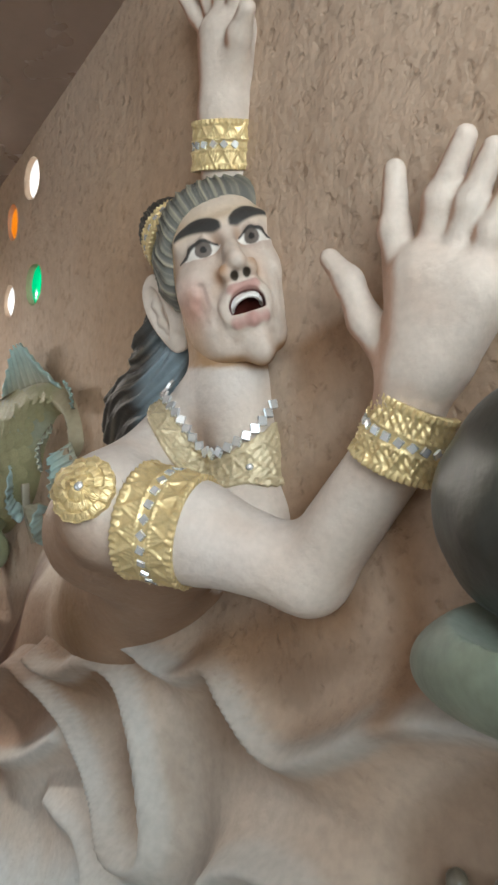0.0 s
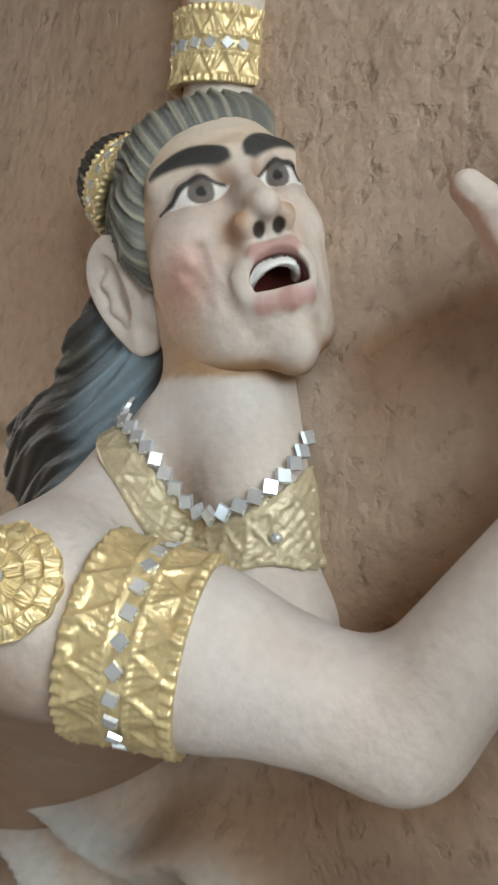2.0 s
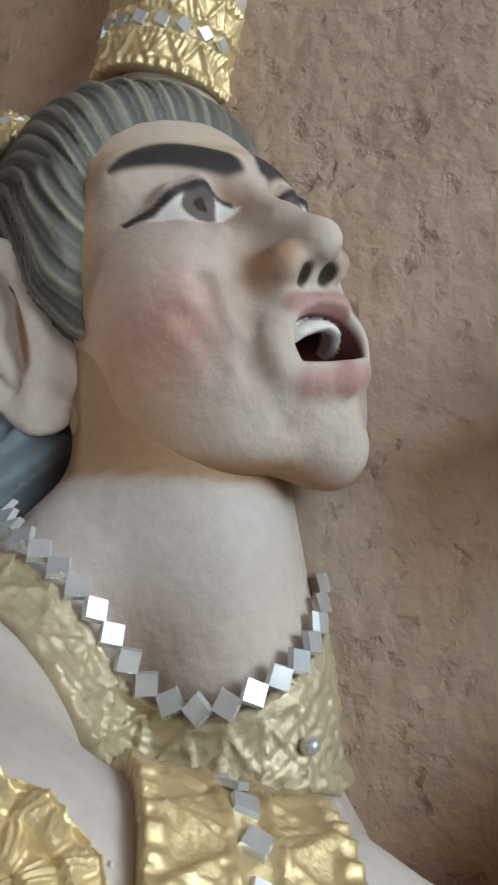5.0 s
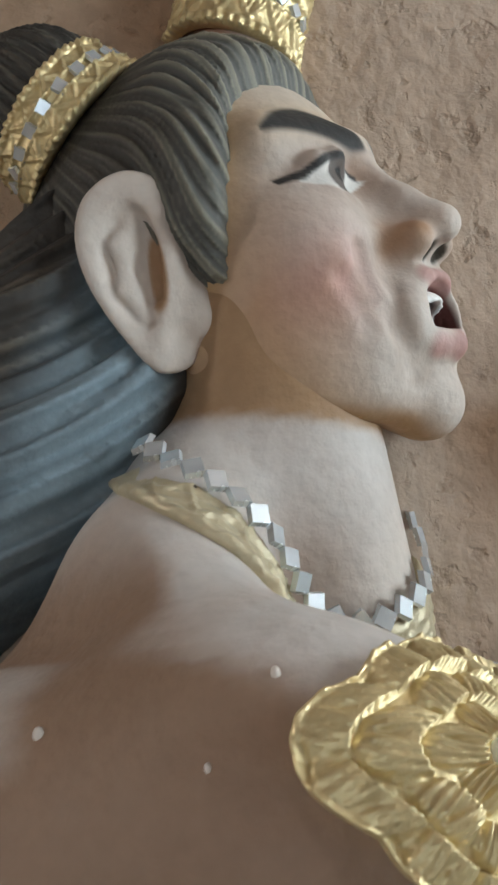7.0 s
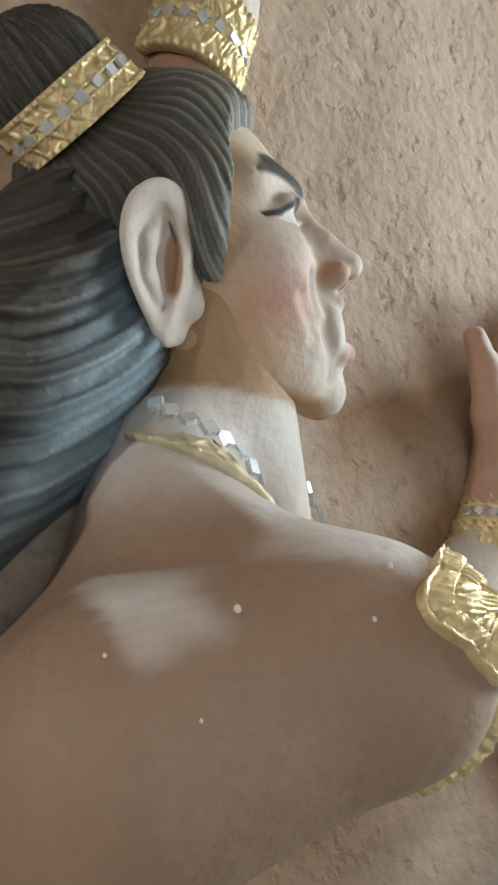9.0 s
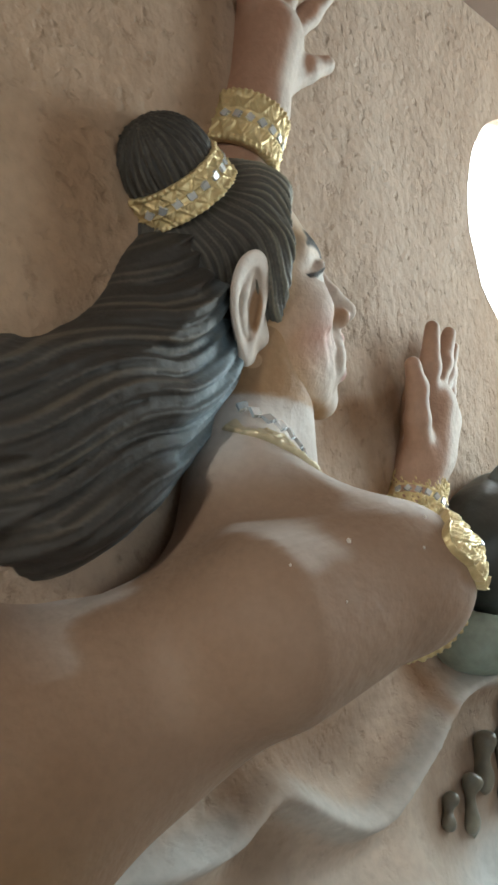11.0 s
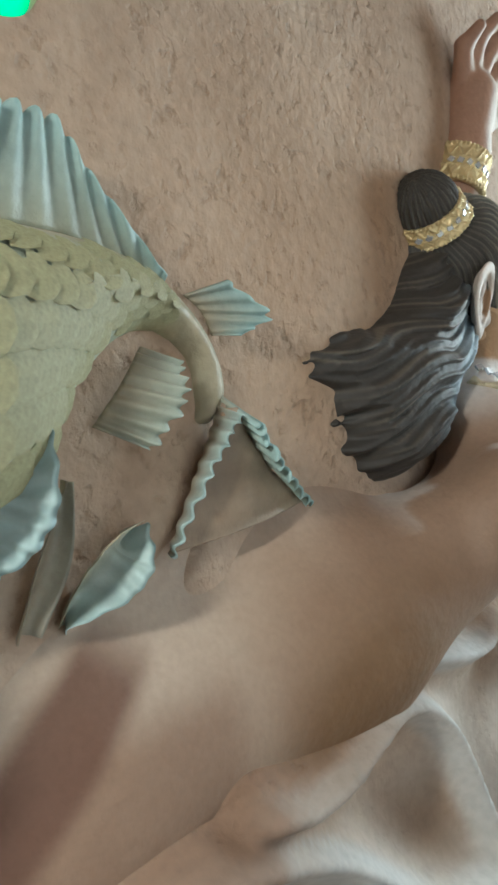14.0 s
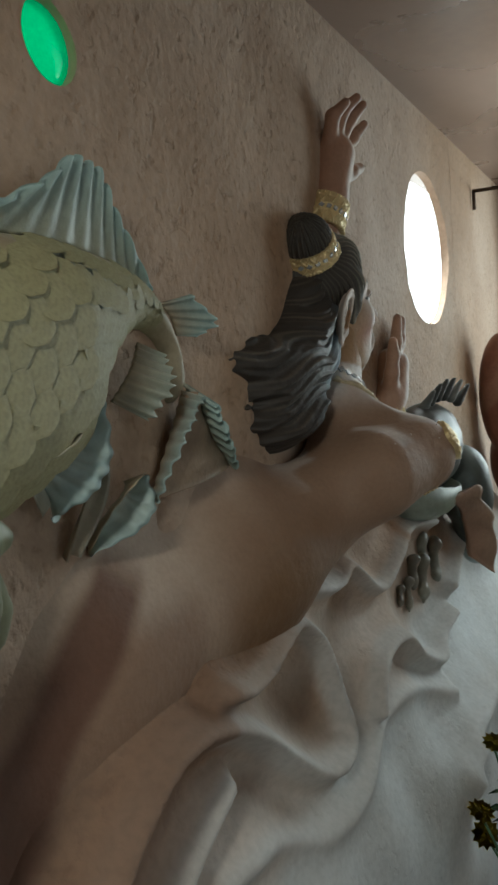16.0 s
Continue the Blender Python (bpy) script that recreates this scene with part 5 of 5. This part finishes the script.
# the forked tail: two ruffled arms standing off the wall and a hollow web between them
fin(fish, "tail_web", [(-1.648, 0.645, 1.625), (-1.690, 0.650, 1.560), (-1.745, 0.660, 1.470)], [(-1.628, 0.642, 1.625), (-1.585, 0.645, 1.550), (-1.510, 0.655, 1.487)], 3, 0.002, (0.36, 0.26, 0.18), (0.34, 0.27, 0.19), nu=60, bow=0.014, ragged=0.0, label="brown hollow web of the tail")
fin(fish, "tail_arm", [(-1.645, 0.655, 1.628), (-1.690, 0.655, 1.560), (-1.745, 0.664, 1.470)], [(-1.650, 0.612, 1.615), (-1.702, 0.618, 1.560), (-1.757, 0.645, 1.468)], 9, 0.004, (0.38, 0.32, 0.24), (0.44, 0.56, 0.53), nu=110, ragged=0.10, label="ruffled blue-green edge of the tail")
fin(fish, "tail_arm", [(-1.640, 0.655, 1.640), (-1.580, 0.655, 1.560), (-1.503, 0.658, 1.490)], [(-1.640, 0.600, 1.605), (-1.598, 0.602, 1.540), (-1.512, 0.640, 1.480)], 9, 0.005, (0.42, 0.42, 0.33), PALE_TEAL, nu=120, ragged=0.10, label="ruffled blue-green edge of the tail")
# cupped fins like curled leaves
fin(fish, "pelvic_fin", [(-2.000, 0.640, 1.500), (-2.055, 0.600, 1.560), (-2.005, 0.575, 1.588), (-1.925, 0.600, 1.632)], [(-1.998, 0.630, 1.498), (-1.955, 0.600, 1.520), (-1.925, 0.590, 1.562), (-1.915, 0.600, 1.630)], 7, 0.0025, (0.46, 0.44, 0.34), (0.46, 0.62, 0.62), nu=70, nv=20, bow=0.036, ragged=0.015, label="cupped pale blue fin curled like a leaf")
fin(fish, "pelvic_fin", [(-1.950, 0.655, 1.430), (-1.930, 0.635, 1.500), (-1.893, 0.620, 1.578)], [(-1.925, 0.655, 1.430), (-1.898, 0.625, 1.500), (-1.887, 0.620, 1.576)], 1, 0.001, (0.36, 0.30, 0.22), (0.42, 0.40, 0.32), nu=60, nv=14, bow=0.016, ragged=0.01, label="slender folded brown fin")
fin(fish, "pelvic_fin", [(-1.905, 0.655, 1.432), (-1.885, 0.630, 1.480), (-1.850, 0.610, 1.515), (-1.800, 0.630, 1.520)], [(-1.900, 0.650, 1.430), (-1.840, 0.625, 1.445), (-1.812, 0.610, 1.475), (-1.798, 0.630, 1.517)], 6, 0.0022, (0.46, 0.42, 0.30), (0.42, 0.56, 0.55), nu=60, nv=18, bow=0.032, ragged=0.015, label="cupped blue-green fin curled like a leaf")


# ---- sea growth below the fish ----
def lump(name, label, category, blobs, lo, hi, step, c1, c2, seed, group="", rough=0.0):
    def f(p):
        g = None
        for b0 in blobs:
            e = egg(p, b0[:3], b0[3:]) if len(b0) == 6 else ball(p, b0[:3], b0[3])
            g = e if g is None else blend(g, e, 0.02)
        return g - rough * np.sin(p[0] * 110) * np.sin(p[2] * 95 + p[1] * 60)
    v, q = shell_of(f, lo, hi, step)
    c = over(np.tile(np.array(c1), (len(v), 1)), c2, step01(wobble(v[:, 0], v[:, 2] + v[:, 1], 16, seed), -0.2, 0.8))
    return tagged(mesh_object(name, v, q, M_DARK, colours=c), label, category, group)


lump("seaweed_clump", "pale green rounded seaweed clump modelled under the fish", "seaweed", [(-2.15, 0.61, 1.505, 0.055, 0.04, 0.03), (-2.17, 0.60, 1.45, 0.04, 0.04, 0.05), (-2.20, 0.60, 1.39, 0.035, 0.04, 0.05), (-2.12, 0.62, 1.43, 0.02, 0.03, 0.05)],
     (-2.25, 0.5, 1.24), (-2.0, 0.68, 1.58), 0.006, (0.30, 0.33, 0.20), (0.40, 0.42, 0.30), 41, "modelled sea growth", 0.003)
lump("seaweed_clump", "brown seaweed stalk modelled on the wall", "seaweed", [(-2.30, 0.60, 1.50, 0.05, 0.06, 0.12), (-2.27, 0.58, 1.36, 0.05, 0.06, 0.1), (-2.34, 0.57, 1.26, 0.07, 0.07, 0.09)],
     (-2.46, 0.47, 1.12), (-2.18, 0.70, 1.66), 0.007, (0.26, 0.15, 0.11), (0.36, 0.26, 0.2), 42, "modelled sea growth", 0.004)
lump("rock_clump", "grey-brown lumpy rock in the modelled sea", "rock", [(-2.45, 0.60, 1.14, 0.05, 0.05, 0.06), (-2.52, 0.59, 1.10, 0.06, 0.06, 0.07), (-2.42, 0.60, 1.06, 0.04, 0.04, 0.05)],
     (-2.62, 0.50, 0.98), (-2.34, 0.68, 1.24), 0.006, (0.20, 0.17, 0.15), (0.36, 0.34, 0.33), 43, "modelled sea growth", 0.004)

# ---- dark green sea beast beside the raised hand ----
beast = empty("sea_beast_relief", (0, 0, 0), "dark green rounded sea beast with pale lips modelled on the wall", "sea beast")


def beast_part(name, f, lo, hi, step, c1, c2, seed, label=""):
    v, q = shell_of(f, lo, hi, step)
    c = over(np.tile(np.array(c1), (len(v), 1)), c2, step01(wobble(v[:, 0], v[:, 2] + v[:, 1], 9, seed), -0.3, 0.8))
    return mesh_object(name, v, q, M_DARK, beast, label, colours=c)


beast_part("body", lambda p: egg(p, (-0.335, 0.615, 1.365), (0.205, 0.105, 0.135)) - 0.002 * np.sin(p[0] * 60) * np.sin(p[2] * 55), (-0.62, 0.46, 1.22), (-0.14, 0.70, 1.53), 0.006, (0.045, 0.045, 0.038), (0.13, 0.18, 0.15), 51)
beast_part("lip", lambda p: np.maximum(egg(p, (-0.385, 0.615, 1.225), (0.21, 0.105, 0.075)), -egg(p, (-0.33, 0.59, 1.325), (0.22, 0.12, 0.105))), (-0.68, 0.44, 1.14), (-0.18, 0.70, 1.34), 0.005, (0.30, 0.36, 0.28), (0.44, 0.52, 0.46), 52, "pale green lower lip")
for k in range(6):
    t = k / 5
    beast_part("crest_spine", lambda p: limb(p, (-0.40 + 0.04 * k, 0.60 - 0.012 * k, 1.485 + 0.03 * math.sin(t * 3)), (-0.375 + 0.04 * k, 0.57 - 0.012 * k, 1.535 + 0.03 * math.sin(t * 3)), 0.017, 0.007),
               (-0.52, 0.45, 1.44), (-0.15, 0.66, 1.62), 0.006, (0.07, 0.075, 0.07), (0.22, 0.24, 0.23), 53 + k)
beast_part("head", lambda p: blend(egg(p, (-0.10, 0.57, 1.22), (0.10, 0.10, 0.12)), limb(p, (-0.06, 0.55, 1.14), (0.02, 0.55, 0.95), 0.08, 0.05), 0.05), (-0.24, 0.42, 0.88), (0.12, 0.70, 1.36), 0.007, (0.09, 0.11, 0.10), (0.36, 0.44, 0.44), 61)
fin(beast, "side_fin", [(-0.44, 0.53, 1.22), (-0.36, 0.51, 1.16), (-0.33, 0.50, 1.02)], [(-0.32, 0.47, 1.24), (-0.24, 0.44, 1.10), (-0.22, 0.45, 0.94)], 3, 0.004, (0.34, 0.2, 0.13), (0.36, 0.24, 0.16), thick=0.012, nu=40)

for n, (x0, z0, r0, hgt) in enumerate([(-0.62, 0.97, 0.010, 0.05), (-0.55, 0.95, 0.013, 0.11), (-0.49, 1.00, 0.018, 0.10), (-0.42, 0.96, 0.021, 0.15), (-0.37, 1.03, 0.019, 0.12), (-0.29, 0.98, 0.022, 0.16)]):
    y0 = float(wall_front(np.array([x0]), np.array([z0]))[0])
    lump("coral_branch", "dark knobbly coral branch rising from the modelled sea", "coral", [(x0, y0 - 0.006, z0, r0 * 0.7, r0 * 0.8, hgt * 0.5), (x0 + 0.012, y0 - 0.012, z0 + hgt * 0.40, r0, r0, r0), (x0 - 0.012, y0 - 0.012, z0 - hgt * 0.2, r0 * 1.1, r0 * 0.8, r0)],
         (x0 - 0.07, y0 - 0.09, z0 - hgt), (x0 + 0.07, y0 + 0.05, z0 + hgt), 0.004, (0.18, 0.16, 0.12), (0.36, 0.36, 0.30), 70 + n, "coral branches in the modelled sea", 0.002)

# a further modelled figure along the wall, seen only as an upright red-brown form
lump("relief_figure", "red-brown upright modelled form further along the wall", "relief", [(0.78, 0.56, 1.45, 0.09, 0.10, 0.26), (0.72, 0.50, 1.62, 0.05, 0.06, 0.12), (0.86, 0.52, 1.15, 0.12, 0.12, 0.2)],
     (0.55, 0.36, 0.92), (1.02, 0.70, 1.80), 0.009, (0.28, 0.11, 0.07), (0.42, 0.22, 0.15), 81)

# ---- pipe bracket under the ceiling ----
pipe = empty("pipe_bracket", (0, 0, 0), "thin dark steel pipe on a bracket under the ceiling", "pipe")


def rod(a0, b0, r):
    d = Vector(b0) - Vector(a0)
    bm = bmesh.new()
    bmesh.ops.create_cone(bm, cap_ends=True, segments=12, radius1=r, radius2=r, depth=d.length, matrix=Matrix.Translation((Vector(a0) + Vector(b0)) / 2) @ d.to_track_quat("Z", "Y").to_matrix().to_4x4())
    return bm


part("rod", rod((0.85, 0.66, 2.33), (0.95, -0.5, 2.33), 0.008), M_PIPE, pipe)
part("hanger", rod((0.85, 0.655, 2.33), (0.85, 0.655, 2.25), 0.008), M_PIPE, pipe)

# ---- flowers in a pot on the floor ----
pot = empty("flower_pot", (-0.93, 0.16, 0), "brown glazed pot of yellow flowers with dark leaves", "potted plant")
bm = bmesh.new()
prof = [(0.0, 0.0), (0.11, 0.0), (0.15, 0.12), (0.16, 0.26), (0.145, 0.30), (0.155, 0.32), (0.135, 0.32), (0.13, 0.27), (0.0, 0.27)]
ring = [[bm.verts.new((r * math.cos(k * math.pi / 14), r * math.sin(k * math.pi / 14), z)) for k in range(28)] for r, z in prof if r > 0]
for r0, r1 in zip(ring, ring[1:]):
    for k in range(28):
        bm.faces.new((r0[k], r0[(k + 1) % 28], r1[(k + 1) % 28], r1[k]))
bm.faces.new(ring[0][::-1]), bm.faces.new(ring[-1])
part("pot", bm, M_POT, pot)


def blossom():
    bm = bmesh.new()
    for ring_n, (count_n, length, lift_n) in enumerate(((11, 0.026, 0.003), (9, 0.019, 0.008), (6, 0.011, 0.011))):
        for k in range(count_n):
            a0 = 6.283 * (k + 0.5 * ring_n) / count_n
            d, s0 = Vector((math.cos(a0), math.sin(a0), 0)), Vector((-math.sin(a0), math.cos(a0), 0))
            p0 = [bm.verts.new(d * length * f0 + s0 * w0 * length + Vector((0, 0, lift_n + f0 * 0.005))) for f0, w0 in ((0.1, 0.0), (0.6, 0.30), (1.0, 0.0), (0.6, -0.30))]
            bm.faces.new(p0)
    bmesh.ops.solidify(bm, geom=bm.faces[:], thickness=0.0012)
    return bm


def leaf():
    bm = bmesh.new()
    spine = [(0, 0), (0.3, 0.20), (0.6, 0.18), (1, 0)]
    mid = [bm.verts.new((t, 0, 0.25 * t * (1 - t) - 0.1 * t * t)) for t, w0 in spine]
    lft = [bm.verts.new((t, w0, 0.25 * t * (1 - t) - 0.1 * t * t + 0.06)) for t, w0 in spine[1:3]]
    rgt = [bm.verts.new((t, -w0, 0.25 * t * (1 - t) - 0.1 * t * t + 0.06)) for t, w0 in spine[1:3]]
    for s0 in (lft, rgt):
        bm.faces.new((mid[0], s0[0], mid[1])), bm.faces.new((mid[1], s0[0], s0[1], mid[2])), bm.faces.new((mid[2], s0[1], mid[3]))
    bmesh.ops.solidify(bm, geom=bm.faces[:], thickness=0.01)
    return bm


bl = part("flower", blossom(), M_PETAL, pot, "yellow many-petalled flower")
lf = part("leaf", leaf(), M_LEAF, pot)
rng = random.Random(8)
for n in range(26):
    top = Vector((rng.uniform(-0.17, 0.17), rng.uniform(-0.08, 0.20), rng.uniform(0.54, 0.76)))
    part("stem", rod((top.x * 0.3, top.y * 0.3, 0.26), top, 0.003), M_LEAF, pot)
    ob = bl if n == 0 else new("flower", bl.data)
    ob.parent = pot
    ob["label"] = "yellow many-petalled flower"
    ob.matrix_local = Matrix.Translation(top) @ pose(0, 0, 0, rng.uniform(10, 55), rng.uniform(-60, -15), rng.uniform(-30, 30)) @ Matrix.Scale(rng.uniform(0.9, 1.35), 4)
for n in range(70):
    k = rng.uniform(0.3, 0.98)
    a0 = rng.uniform(0, 6.283)
    r0 = rng.uniform(0.02, 0.16) * (0.4 + 0.6 * k)
    ob = lf if n == 0 else new("leaf", lf.data)
    ob.parent = pot
    ob.matrix_local = Matrix.Translation((r0 * math.cos(a0), r0 * math.sin(a0) + 0.04 * k, 0.26 + 0.46 * k)) @ pose(0, 0, 0, rng.uniform(-20, 20), rng.uniform(-50, 10), math.degrees(a0)) @ Matrix.Scale(rng.uniform(0.05, 0.085), 4)
